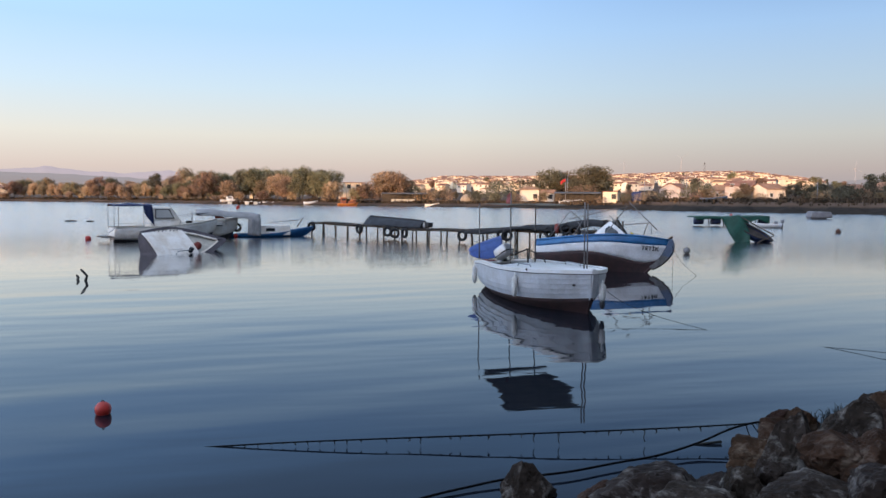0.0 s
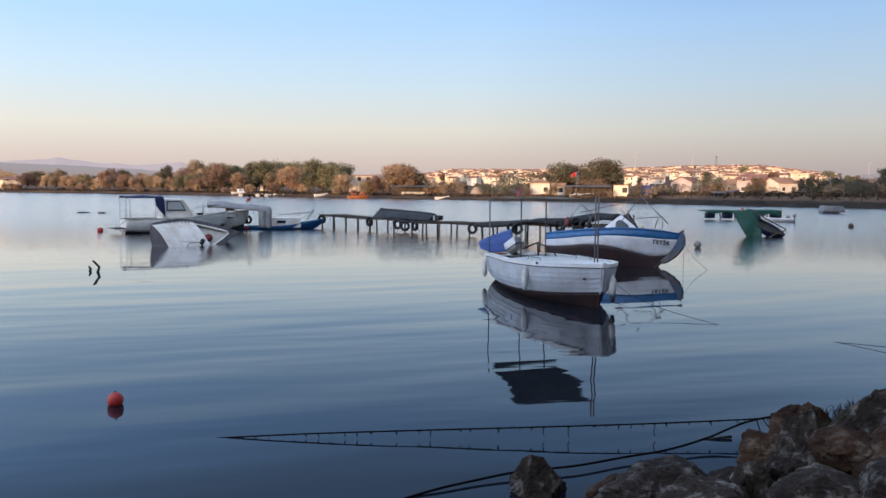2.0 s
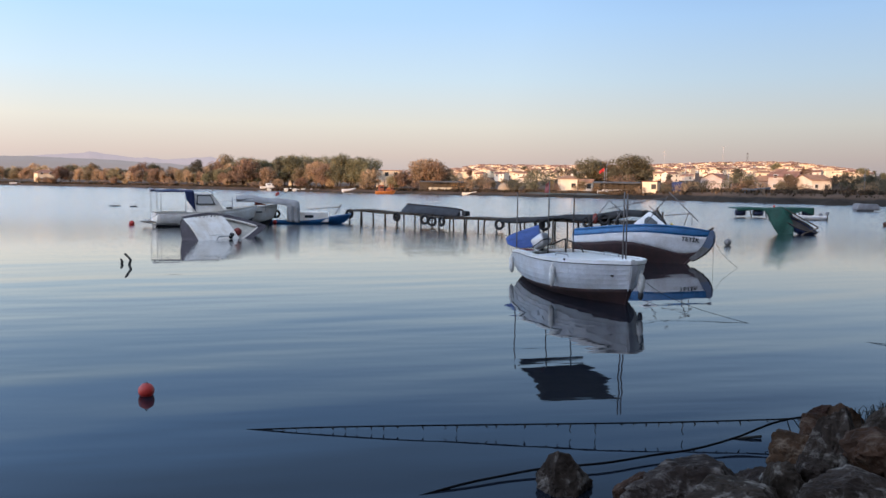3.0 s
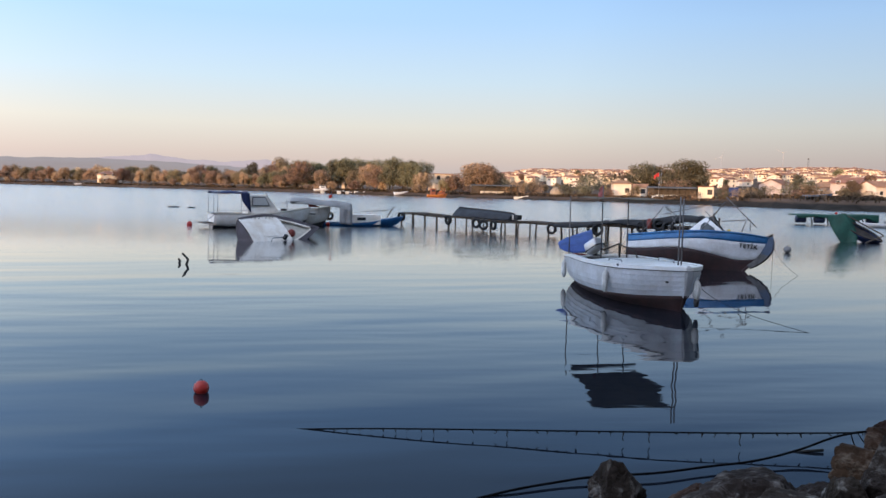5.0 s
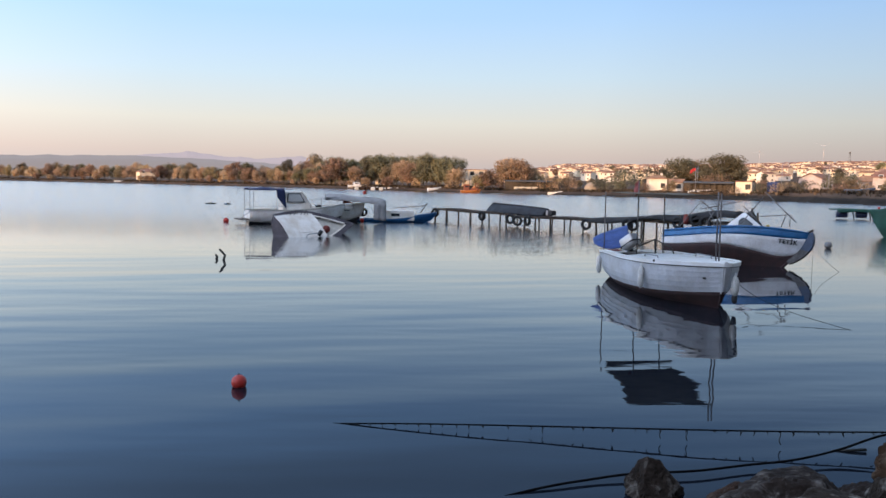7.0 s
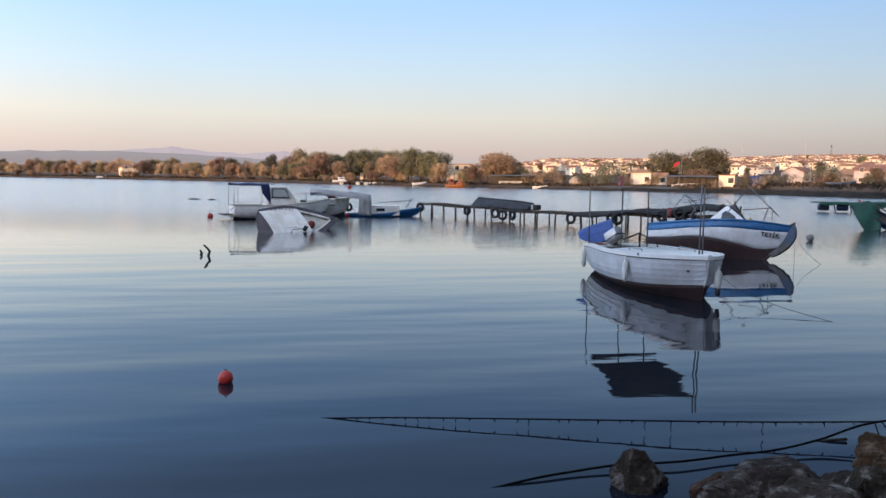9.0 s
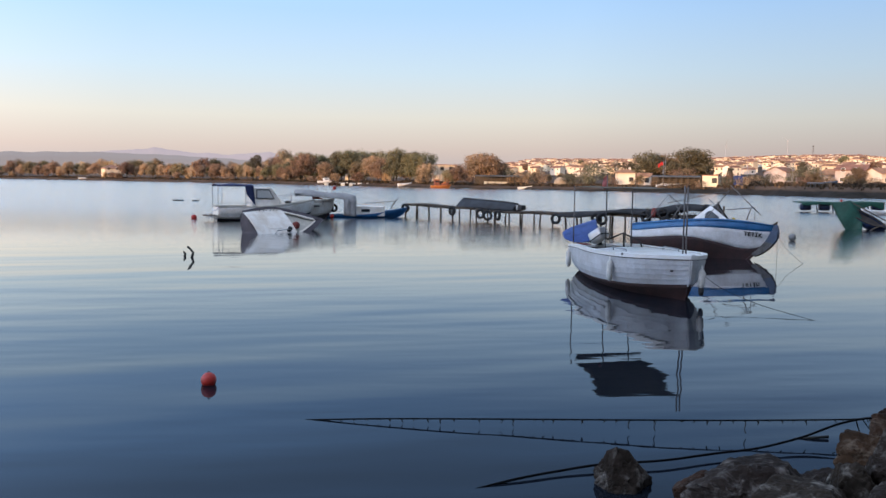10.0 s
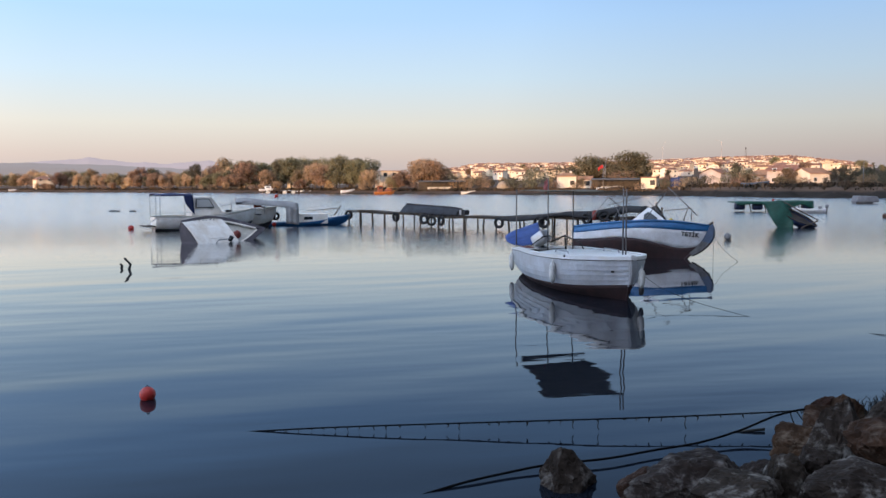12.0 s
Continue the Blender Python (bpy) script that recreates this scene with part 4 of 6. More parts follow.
def wreck():
    b = thing("half_sunken_boat", "half-sunken white boat with grey-violet hull lying on its side", "boat", pose(-13.72, 34.0, 0.08, 0, 0, 58) @ pose(0, 0, 0, 42, -1, 0))
    prof = hull_profile(3.9, 0.86, 1.08, 0.03, 0.60, 0.42, 0.36, 0.46, rake=0.25, fine=1.7, full=0.42)
    part("hull", strake(prof, 0.0, 1.0, 8, thick=0.06), HULLGREY, b, "grey-violet weathered hull", True)
    part("rail", strake(prof, 0.96, 1.04, 2, thick=0.24, out=0.02), HULLGREY, b, "broad grey covering board")
    part("transom", bulkhead(prof, 0.0), HULLGREY, b)
    part("deck", deck(prof, 1.0, 0.0, 0.56, crown=0.09, inset=0.06, drop=-0.025), BRIGHTWHITE, b, "peeling white deck")
    part("well", deck(prof, 0.92, 0.56, 0.94, crown=0.0, inset=0.20), CREAM, b, "beige open well")
    part("coaming", box(bmesh.new(), (1.78, -0.78, 0.2), (1.88, 0.78, 0.44), 0.02), BRIGHTWHITE, b)
    part("cabin_top", box(bmesh.new(), (0.7, -0.40, 0.36), (1.5, 0.35, 0.49), 0.05), BRIGHTWHITE, b)
    pole(b, [(0.95, -0.62, 0.42), (1.0, -0.62, 0.60), (1.75, -0.6, 0.60), (1.8, -0.6, 0.42)], 0.02, "hand_rail", STEEL)
    part("well_edge", strake(prof, 0.99, 1.05, 1, thick=0.32, s0=0.57, s1=0.90, out=-0.24), BRIGHTWHITE, b, "white edge round the well")
    for i in range(7):
        pole(b, [(0.7 + 0.2 * i, 0.80, 0.40), (0.76 + 0.2 * i + 0.05 * (i % 3), 0.90 + 0.05 * (i % 2), 0.47 + 0.04 * (i % 3))], 0.018, "broken_rib", WOOD)
    part("red_float", lathe(bmesh.new(), [(0.01, -0.19), (0.14, -0.13), (0.19, 0), (0.14, 0.13), (0.01, 0.19)], 12), mat("faded_dark_red", (0.24, 0.04, 0.03), 0.7), b, "faded red float", True, pose(2.35, -0.25, 0.45))
    part("black_can", lathe(bmesh.new(), [(0.09, -0.15), (0.1, 0.15)], 10), BLACK, b, "", True, pose(1.75, -0.55, 0.50))
    return b


wreck()

# ---- pier ----
PA, PB = Vector((-13.6, 56.0, 0)), Vector((7.6, 39.43, 0))
PD = (PB - PA).normalized()
PN = Vector((PD.y, -PD.x, 0))            # towards the near side
if PN.y > 0:
    PN = -PN
PLEN = (PB - PA).length
pier = thing("timber_pier", "long rickety timber pier on thin posts", "pier", kind="")
PM = Matrix((PD, -PN, Vector((0, 0, 1)))).transposed().to_4x4()
PM.translation = PA
pier.matrix_basis = PM               # x along the pier, -y to the near side


def pier_top(x):
    return 0.86 - 0.16 * math.exp(-((x - 15.0) / 4.5) ** 2) + 0.03 * math.sin(x * 1.3)


rng = random.Random(4)
x = 4.9
while x < PLEN - 0.2:
    w = rng.uniform(0.13, 0.19)
    bm = bmesh.new()
    z = pier_top(x) + rng.uniform(-0.012, 0.012)
    box(bm, (x, -0.62 + rng.uniform(-0.1, 0.08), z - 0.035), (x + w, 0.62 + rng.uniform(-0.08, 0.1), z), 0.0)
    part("plank", bm, WOOD, pier)
    x += w + rng.uniform(0.01, 0.05)
for y in (-0.5, 0.5):
    part("bearer", tube(bmesh.new(), [(4.9 + q * (PLEN - 4.9) / 26, y, pier_top(4.9 + q * (PLEN - 4.9) / 26) - 0.10) for q in range(27)], 0.055, 6), WOOD, pier)
x = 5.1
while x < PLEN:
    for y in (-0.52, 0.52):
        j, k = rng.uniform(-0.07, 0.07), rng.uniform(-0.05, 0.05)
        part("post", tube(bmesh.new(), [(x + j * 2, y + k, -1.0), (x + j, y, 0.2), (x, y, pier_top(x) - 0.03 + rng.choice((0, 0, 0.02)))], rng.uniform(0.045, 0.065), 7), WOOD, pier, "", True)
    x += rng.uniform(1.0, 1.75)
# dark netting laid over the outer end, on a low frame
def net(u, v):
    x = 17.9 + (PLEN - 18.3) * u
    a = 2 * v - 1
    top = pier_top(x) + 0.05 + 0.50 * min(1, max(0, (u - 0.12) * 1.35)) ** 1.3 + 0.03 * math.sin(u * 17)
    return (x, 0.85 * a, top - (0.20 + 0.08 * math.sin(u * 11) + 0.10 * u) * abs(a) ** 3)
NET = tagged(part("netting_cover", sheet(bmesh.new(), net, 40, 10, 0.06), DARKNET, None, "", True, PM), "dark netting draped over the outer pier deck", "netting")
part("netting_end", sheet(bmesh.new(), lambda u, v: (PLEN - 0.45 + 0.55 * v, -0.8 + 1.6 * u, 1.40 - 0.75 * v + 0.05 * math.sin(8 * u)), 8, 6, 0.05), DARKNET, NET, "", True)
for x, y, z in ((21.3, -0.7, 1.0), (23.5, -0.7, 1.15), (PLEN - 0.1, -0.7, 1.38), (PLEN - 0.1, 0.7, 1.38), (PLEN + 0.1, -0.3, 1.62)):
    part("stake", tube(bmesh.new(), [(x, y, -0.8), (x, y, z)], 0.045, 7), WOOD, pier, "", True)
# tyres that hang as fenders
tyre0 = None
for x, dz, turn in ((5.3, 0.0, 12), (9.70, 0.02, -6), (12.09, 0.0, 10), (12.69, -0.04, 24), (13.47, 0.02, -14), (17.78, -0.02, 8), (20.45, 0.0, 5), (20.8, -0.05, 30), (23.4, 0.25, -12), (24.4, 0.38, 6), (24.9, 0.25, 14)):
    m = PM @ pose(x, -0.74, pier_top(x) - 0.30 + dz, 0, 0, turn)
    if tyre0 is None:
        tyre0 = thing("tyre_fender", "black car tyre hung as a fender on the pier side", "tyre", m, "tyres along the pier")
        part("tyre", torus(bmesh.new(), 0.235, 0.08, pose(0, 0, 0, 90, 0, 0)), RUBBER, tyre0, "", True)
        part("lashing", tube(bmesh.new(), [(0, -0.02, 0.22), (0.02, 0.05, 0.36), (0, 0.16, 0.42)], 0.014, 6), ROPE, tyre0)
    else:
        copy_thing(tyre0, m)

oar = thing("oar", "pale wooden oar lying on the netting", "oar", PM @ pose(21.9, -0.55, 1.12, 0, -14, 12))
part("shaft", tube(bmesh.new(), [(-0.5, 0, 0), (0.5, 0, 0)], 0.022, 7), FENDER, oar)
part("blade", box(bmesh.new(), (0.45, -0.07, -0.015), (0.95, 0.07, 0.015), 0.01), FENDER, oar)
rf = thing("red_float", "small faded red float hung on the pier", "float", PM @ pose(23.9, -0.80, 0.98))
part("float", lathe(bmesh.new(), [(0.02, -0.26), (0.11, -0.2), (0.13, 0), (0.11, 0.2), (0.02, 0.26)], 12), mat("dull_red", (0.25, 0.05, 0.04), 0.7), rf, "", True)
part("lashing", tube(bmesh.new(), [(0, 0, 0.25), (0, 0.1, 0.45)], 0.012, 6), ROPE, rf)

# the skiff turned over on the pier
sk = thing("upturned_skiff", "dark upturned skiff resting on the pier deck", "boat", PM @ pose(14.45, 0.0, pier_top(14) + 0.25, 0, -2.3, 180) @ pose(0, 0, 0, 180, 0, 0))
prof = hull_profile(4.55, 0.46, 0.60, 0.36, 0.22, 0.22, 0.28, 0.42, rake=0.32, forefoot=-0.02, stern_rise=0.25, flare=0.15)
part("hull", strake(prof, 0.0, 1.0, 8, thick=0.03), mat("tarred_hull", (0.018, 0.021, 0.028), 0.7, vary=0.3, stain=2), sk, "", True)
part("transom", bulkhead(prof, 0.0), BLACK, sk)
part("bow_board", bulkhead(prof, 0.985), BLACK, sk)
part("motor_bracket", box(bmesh.new(), (-0.42, -0.20, -0.12), (-0.12, 0.20, 0.16), 0.02), BLACK, sk, "black motor bracket")
part("keel", tube(bmesh.new(), [prof(i / 12, 0) * 1.0 + Vector((0, 0, -0.02)) for i in range(13)], 0.03, 6), BLACK, sk)
part("white_patch", box(bmesh.new(), (-0.13, -0.24, -0.10), (-0.01, 0.24, 0.18), 0.01), FENDER, sk)

# ---- raft, far craft and buoys ----
raft = thing("floating_raft", "green-decked raft afloat on blue plastic barrels", "raft", pose(22.2, 76.5, 0, 0, 0, -1.5))
part("deck", sheet(bmesh.new(), lambda u, v: (6.9 * u, -1.2 + 3.0 * v, 0.86 + 0.08 * u + 0.03 * math.sin(u * 9)), 16, 6, 0.10), GREENTARP, raft, "green tarpaulin deck", True)
part("deck_skirt", sheet(bmesh.new(), lambda u, v: (4.8 * u, -1.22, 0.84 + 0.04 * u - (0.22 + 0.05 * math.sin(u * 14)) * v), 16, 3, 0.04), GREENTARP, raft, "", True)
part("deck_skirt", sheet(bmesh.new(), lambda u, v: (4.3 + 2.6 * u, -1.24, 0.95 - 0.66 * v * (0.75 + 0.25 * math.sin(u * 8))), 10, 4, 0.04), GREENTARP, raft, "", True)
for x in (0.15, 1.75, 3.2, 4.6, 6.2):
    bm = lathe(bmesh.new(), [(0.24, -0.45), (0.30, -0.40), (0.31, -0.1), (0.29, 0), (0.31, 0.1), (0.30, 0.40), (0.24, 0.45)], 14, pose(x + 0.3, -0.7, 0.42, 0, 90, 0))
    part("barrel", bm, mat("blue_barrel", (0.010, 0.02, 0.06), 0.5), raft, "dark blue plastic barrel", True)
for x in (1.25, 2.6, 4.1, 5.6):
    part("leg", tube(bmesh.new(), [(x, -0.9, 0.82), (x + 0.2, -0.8, 0.1), (x + 0.25, -0.8, -0.3)], 0.05, 7), BLACK, raft)
part("red_float", lathe(bmesh.new(), [(0.01, -0.12), (0.1, -0.08), (0.13, 0), (0.1, 0.08), (0.01, 0.12)], 10), RED, raft, "", True, pose(3.7, 0, 1.02))

tilt = thing("listing_boat", "small blue boat sunk by the bow under a green tarpaulin", "boat", pose(16.7, 46.7, 0.0, 0, 0, -20))
prof = hull_profile(2.0, 0.38, 0.46, 0.03, 0.36, 0.24, 0.22, 0.30, rake=0.2)
hm = pose(-0.70, 0.55, 0.92, 24, 28, -8)
part("hull", strake(prof, 0.0, 1.0, 6), mat("faded_navy_paint", (0.014, 0.03, 0.10), 0.6, vary=0.3), tilt, "dark blue hull sunk by the bow", True, hm)
part("rail", strake(prof, 0.96, 1.05, 1, thick=0.07, out=0.02), mat("dark_stained_timber", (0.045, 0.035, 0.03), 0.8, vary=0.3), tilt, "dark timber rail", False, hm)
part("hull_inside", deck(prof, 0.8, 0.02, 0.95), mat("dark_stained_timber", (0.045, 0.035, 0.03)), tilt, "dark brown planked inside", False, hm)
def tarp(u, v):
    top = (-1.52 + 0.95 * v, 0.25 * v, 1.46 + 0.14 * v)
    low = (-0.66 + 0.74 * v, 0.05 * v, -0.12 + 0.10 * v)
    sag = 0.07 * math.sin(math.pi * u)
    return (top[0] + (low[0] - top[0]) * u - sag * (1 - v) + 3.0 * sag * v, -0.15 + top[1] + (low[1] - top[1]) * u + 0.04 * math.sin(u * 6 + v * 5), top[2] + (low[2] - top[2]) * u + 0.02 * math.sin(v * 9))
part("tarpaulin", sheet(bmesh.new(), tarp, 14, 8, 0.03), GREENTARP, tilt, "green tarpaulin hanging into the water", True)
part("spar", tube(bmesh.new(), [(0.05, -0.25, -0.3), (0.7, -0.1, 0.12), (1.36, 0.1, 0.42)], 0.04, 7), WOOD, tilt)
part("spar", tube(bmesh.new(), [(-0.5, 0.2, 1.50), (0.4, 0.3, 0.98), (1.36, 0.35, 0.45)], 0.035, 7), WOOD, tilt)

ws = thing("white_workboat", "small white workboat with an outboard motor", "boat", pose(28.2, 70.4, 0.0, 0, 0, 176) @ Matrix.Diagonal((0.85, 0.8, 0.72, 1)))
prof = hull_profile(2.9, 0.5, 0.6, 0.05, 0.2, 0.55, 0.5, 0.7, rake=0.3)
part("hull", strake(prof, 0.0, 1.0, 6), WHITE, ws, "", True)
part("transom", bulkhead(prof, 0.0), WHITE, ws)
part("deck", deck(prof, 0.85, 0.02, 0.97), CREAM, ws)
mo = part("outboard_motor", box(bmesh.new(), (-0.32, -0.15, 0.62), (0.0, 0.15, 1.02), 0.06), STEEL, ws, "grey outboard motor", True)
part("leg", box(bmesh.new(), (-0.22, -0.06, -0.3), (-0.08, 0.06, 0.64), 0.02), BLACK, mo)
part("fuel_can", box(bmesh.new(), (0.3, -0.15, 0.45), (0.65, 0.1, 0.85), 0.04), STEEL, ws)

GREYCOVER = mat("dull_grey_cover", (0.22, 0.22, 0.23), 0.8, vary=0.2, stain=1.5)
gb = thing("covered_boat", "moored boat under a dull grey cover", "boat", pose(45.7, 104.5, 0, 0, 0, 3))
prof = hull_profile(2.5, 0.62, 0.7, 0.3, 0.2, 0.35, 0.35, 0.4, rake=0.2)
part("hull", strake(prof, 0.0, 1.0, 5), GREYCOVER, gb, "", True)
part("transom", bulkhead(prof, 0.0), GREYCOVER, gb)
bm = box(bmesh.new(), (-0.1, -0.78, 0.16), (2.85, 0.78, 1.0), 0.14)
for v in bm.verts:
    k = max(0.0, v.co.z - 0.2)
    v.co.x = 1.35 + (v.co.x - 1.35) * (1 - 0.22 * k)
    v.co.z += 0.05 * math.sin(3 * v.co.x) * k - 0.05 * k * v.co.x
part("cover", bm, GREYCOVER, gb, "dull grey fitted cover", True)


def buoy(name, label, at, r, material, squash=1.0):
    b = thing(name, label, "buoy", pose(*at))
    part("float", lathe(bmesh.new(), [(r * math.sin(math.pi * k / 14), -r * math.cos(math.pi * k / 14) * squash) for k in range(15)], 20), material, b, "", True)
    part("eye", torus(bmesh.new(), r * 0.16, r * 0.05, pose(0, 0, r * squash * 0.98, 90, 0, 20), 10, 6), BLACK, b, "", True)
    return b


buoy("mooring_buoy", "round orange-red plastic buoy on the calm water", (-4.50, 9.15, 0.055), 0.092, RED)
buoy("mooring_buoy", "round red plastic buoy far out near the cabin boat", (-21.3, 44.9, 0.08), 0.17, RED)
buoy("mooring_buoy", "pale grey buoy with a dark band off the bow", (10.22, 36.8, 0.14), 0.16, mat("grey_float", (0.22, 0.22, 0.22), 0.6))
buoy("mooring_buoy", "small dark rusty buoy in open water", (28.4, 60.3, 0.13), 0.20, mat("dark_rust", (0.10, 0.045, 0.03), 0.8))

for (x, y, h, lean) in ((-11.42, 23.4, 0.34, 0.10), (-11.80, 23.7, 0.15, -0.02)):
    s = thing("mooring_stake", "rotten dark stake standing out of the water", "stake", pose(x, y, 0), "old mooring stakes")
    part("stake", tube(bmesh.new(), [(0.05, 0, -0.4), (0.04, 0, 0.0), (0.07 + lean * 0.2, 0, h * 0.45), (-lean * 0.6, 0, h * 0.9), (-lean, 0, h)], 0.05, 7, 0.03), WEED, s, "", True)

for x, y, w in ((-38.2, 77.6, 1.1), (-36.0, 76.9, 0.7)):
    log = thing("drifting_log", "dark log adrift on the open bay", "log", pose(x, y, 0.0, 0, 0, 18), "logs adrift")
    part("log", tube(bmesh.new(), [(-w / 2, 0, 0.0), (0, 0.03, 0.05), (w / 2, 0, 0.02)], 0.09, 8, 0.06), WEED, log, "", True)


# ---- far shore: trees ----
def crown(bm, lumps, leaves, size, rng):
    """Many small leaves set over the lumps of a crown, with gaps."""
    for cx, cy, cz, r, fl in lumps:
        for _ in range(int(2.6 * leaves * r * r / 3)):
            d = Vector((rng.gauss(0, 1), rng.gauss(0, 1), rng.gauss(0, 1))).normalized()
            q = r * (0.35 + 0.95 * rng.random() ** 0.8)
            c = Vector((cx + d.x * q, cy + d.y * q, cz + d.z * q * fl))
            a = Vector((rng.gauss(0, 1), rng.gauss(0, 1), rng.gauss(0, 1))).normalized()
            n = (d + a * 0.8).normalized()
            t = n.orthogonal().normalized()
            t = (t * math.cos(q * 9) + n.cross(t) * math.sin(q * 9))
            s = size * rng.uniform(0.6, 1.3)
            u = n.cross(t) * s * 0.6
            bm.faces.new([bm.verts.new(p) for p in (c - t * s, c + u + n * 0.1 * s, c + t * s * 0.9, c - u)])


def tree(name, label, h, w, leaf, seed, style="round", leaves=150):
    rng = random.Random(seed)
    ob = thing(name, label, "tree", pose(0, 0, -50))
    bm = bmesh.new()
    stem = {"bush": 0.10, "tall": 0.2}.get(style, 0.27)
    lean = rng.uniform(-0.06, 0.06) * h
    tube(bm, [(0, 0, -0.4), (lean * 0.3, 0, h * 0.2), (lean, 0.1, h * 0.5), (lean * 1.2, 0, h * 0.8)], 0.035 * h * 0.6, 7, 0.05)
    lumps = []
    n = {"round": 26, "tall": 18, "bush": 12, "open": 9}[style]
    for i in range(n):
        a, k = i * 2.4 + rng.uniform(-0.4, 0.4), (i + 0.5) / n
        z = h * (stem + (0.88 - stem) * k)
        spread = w * 0.5 * (math.sin(math.pi * (0.18 + 0.74 * k)) ** 0.7) * rng.uniform(0.30, 1.05)
        if style == "tall":
            spread *= 0.6
        r = w * rng.uniform(0.09, 0.23) * (0.8 if style == "open" else 1)
        x, y = lean + spread * math.cos(a), spread * math.sin(a)
        lumps.append((x, y, z, r, rng.uniform(0.75, 1.0)))
        tube(bm, [(lean * 0.6, 0, h * stem * 0.9), ((x + lean) * 0.5, y * 0.5, (z + h * stem) * 0.5), (x, y, z)], 0.012 * h, 5, 0.03)
    part("trunk", bm, BARK, ob, "", True)
    bm = bmesh.new()
    crown(bm, lumps, leaves, 0.055 * h ** 0.5 * 1.35, rng)
    part("crown", bm, leaf, ob)
    return ob


TREES = {
    "rust": [tree("autumn_tree", "autumn tree with rust-orange thinning leaves", 8, 6.5, LEAF_RUST, s, "round") for s in (1, 2, 3)],
    "tan": [tree("bare_autumn_tree", "pale tan half-bare autumn tree", 8, 6, LEAF_TAN, s, "round") for s in (61, 62, 63)],
    "olive": [tree("shore_tree", "low shore tree with olive-brown leaves", 8, 6.5, LEAF_OLIVE, s, "round") for s in (11, 12)],
    "green": [tree("green_tree", "broad green tree with a rounded crown", 12, 9, LEAF_GREEN, s, "round", 110) for s in (21, 22)],
    "dark": [tree("dark_tree", "tall dark green tree", 12, 7.5, LEAF_DARK, s, "tall", 130) for s in (31, 32)],
    "bush": [tree("shore_bush", "dense dark bush behind the shore", 5, 7, LEAF_DARK, s, "bush", 170) for s in (41, 42)],
    "scrub": [tree("brown_bush", "brown leafless bush behind the shore", 4, 5, LEAF_RUST, s, "bush", 130) for s in (51,)],
}
BASE_H = {"tan": 8, "rust": 8, "olive": 8, "green": 12, "dark": 12, "bush": 5, "scrub": 4}
USED = set()
trng = random.Random(77)


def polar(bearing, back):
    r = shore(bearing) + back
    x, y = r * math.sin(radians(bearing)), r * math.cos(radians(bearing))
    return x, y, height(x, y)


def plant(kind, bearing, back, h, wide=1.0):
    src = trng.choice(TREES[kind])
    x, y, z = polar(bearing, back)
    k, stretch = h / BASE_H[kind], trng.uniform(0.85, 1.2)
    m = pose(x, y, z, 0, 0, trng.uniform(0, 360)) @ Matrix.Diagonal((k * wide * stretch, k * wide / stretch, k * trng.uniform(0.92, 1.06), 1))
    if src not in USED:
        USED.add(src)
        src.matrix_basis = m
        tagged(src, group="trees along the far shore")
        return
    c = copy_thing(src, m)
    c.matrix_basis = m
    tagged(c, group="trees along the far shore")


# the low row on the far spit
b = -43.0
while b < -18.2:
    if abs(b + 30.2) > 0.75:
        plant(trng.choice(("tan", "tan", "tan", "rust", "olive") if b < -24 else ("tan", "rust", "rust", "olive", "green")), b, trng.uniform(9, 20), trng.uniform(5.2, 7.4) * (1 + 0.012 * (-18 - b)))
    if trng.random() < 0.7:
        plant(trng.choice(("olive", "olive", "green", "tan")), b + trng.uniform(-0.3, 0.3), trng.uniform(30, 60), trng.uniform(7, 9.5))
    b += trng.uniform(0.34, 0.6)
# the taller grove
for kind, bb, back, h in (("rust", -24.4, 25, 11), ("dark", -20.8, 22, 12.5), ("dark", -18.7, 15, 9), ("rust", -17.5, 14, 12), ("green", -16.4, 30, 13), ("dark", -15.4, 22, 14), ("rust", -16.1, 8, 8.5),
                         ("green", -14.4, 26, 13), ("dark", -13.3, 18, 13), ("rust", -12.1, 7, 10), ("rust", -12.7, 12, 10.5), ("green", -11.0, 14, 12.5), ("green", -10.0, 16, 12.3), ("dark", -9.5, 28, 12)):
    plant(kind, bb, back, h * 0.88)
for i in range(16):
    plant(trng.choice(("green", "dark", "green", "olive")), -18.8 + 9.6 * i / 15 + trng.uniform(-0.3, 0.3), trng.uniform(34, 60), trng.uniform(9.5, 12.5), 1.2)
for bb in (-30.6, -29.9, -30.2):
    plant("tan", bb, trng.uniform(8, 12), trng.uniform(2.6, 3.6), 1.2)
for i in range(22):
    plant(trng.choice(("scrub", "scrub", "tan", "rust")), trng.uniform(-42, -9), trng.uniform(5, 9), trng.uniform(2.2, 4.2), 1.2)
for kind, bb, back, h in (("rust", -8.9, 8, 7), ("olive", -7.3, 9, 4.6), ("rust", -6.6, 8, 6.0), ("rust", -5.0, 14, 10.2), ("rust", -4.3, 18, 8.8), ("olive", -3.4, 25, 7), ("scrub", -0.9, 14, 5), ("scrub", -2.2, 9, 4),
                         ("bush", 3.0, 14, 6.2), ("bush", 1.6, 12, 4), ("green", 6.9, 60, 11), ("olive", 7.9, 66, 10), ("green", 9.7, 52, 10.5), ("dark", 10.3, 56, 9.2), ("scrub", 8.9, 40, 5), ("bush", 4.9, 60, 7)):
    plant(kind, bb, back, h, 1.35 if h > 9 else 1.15)
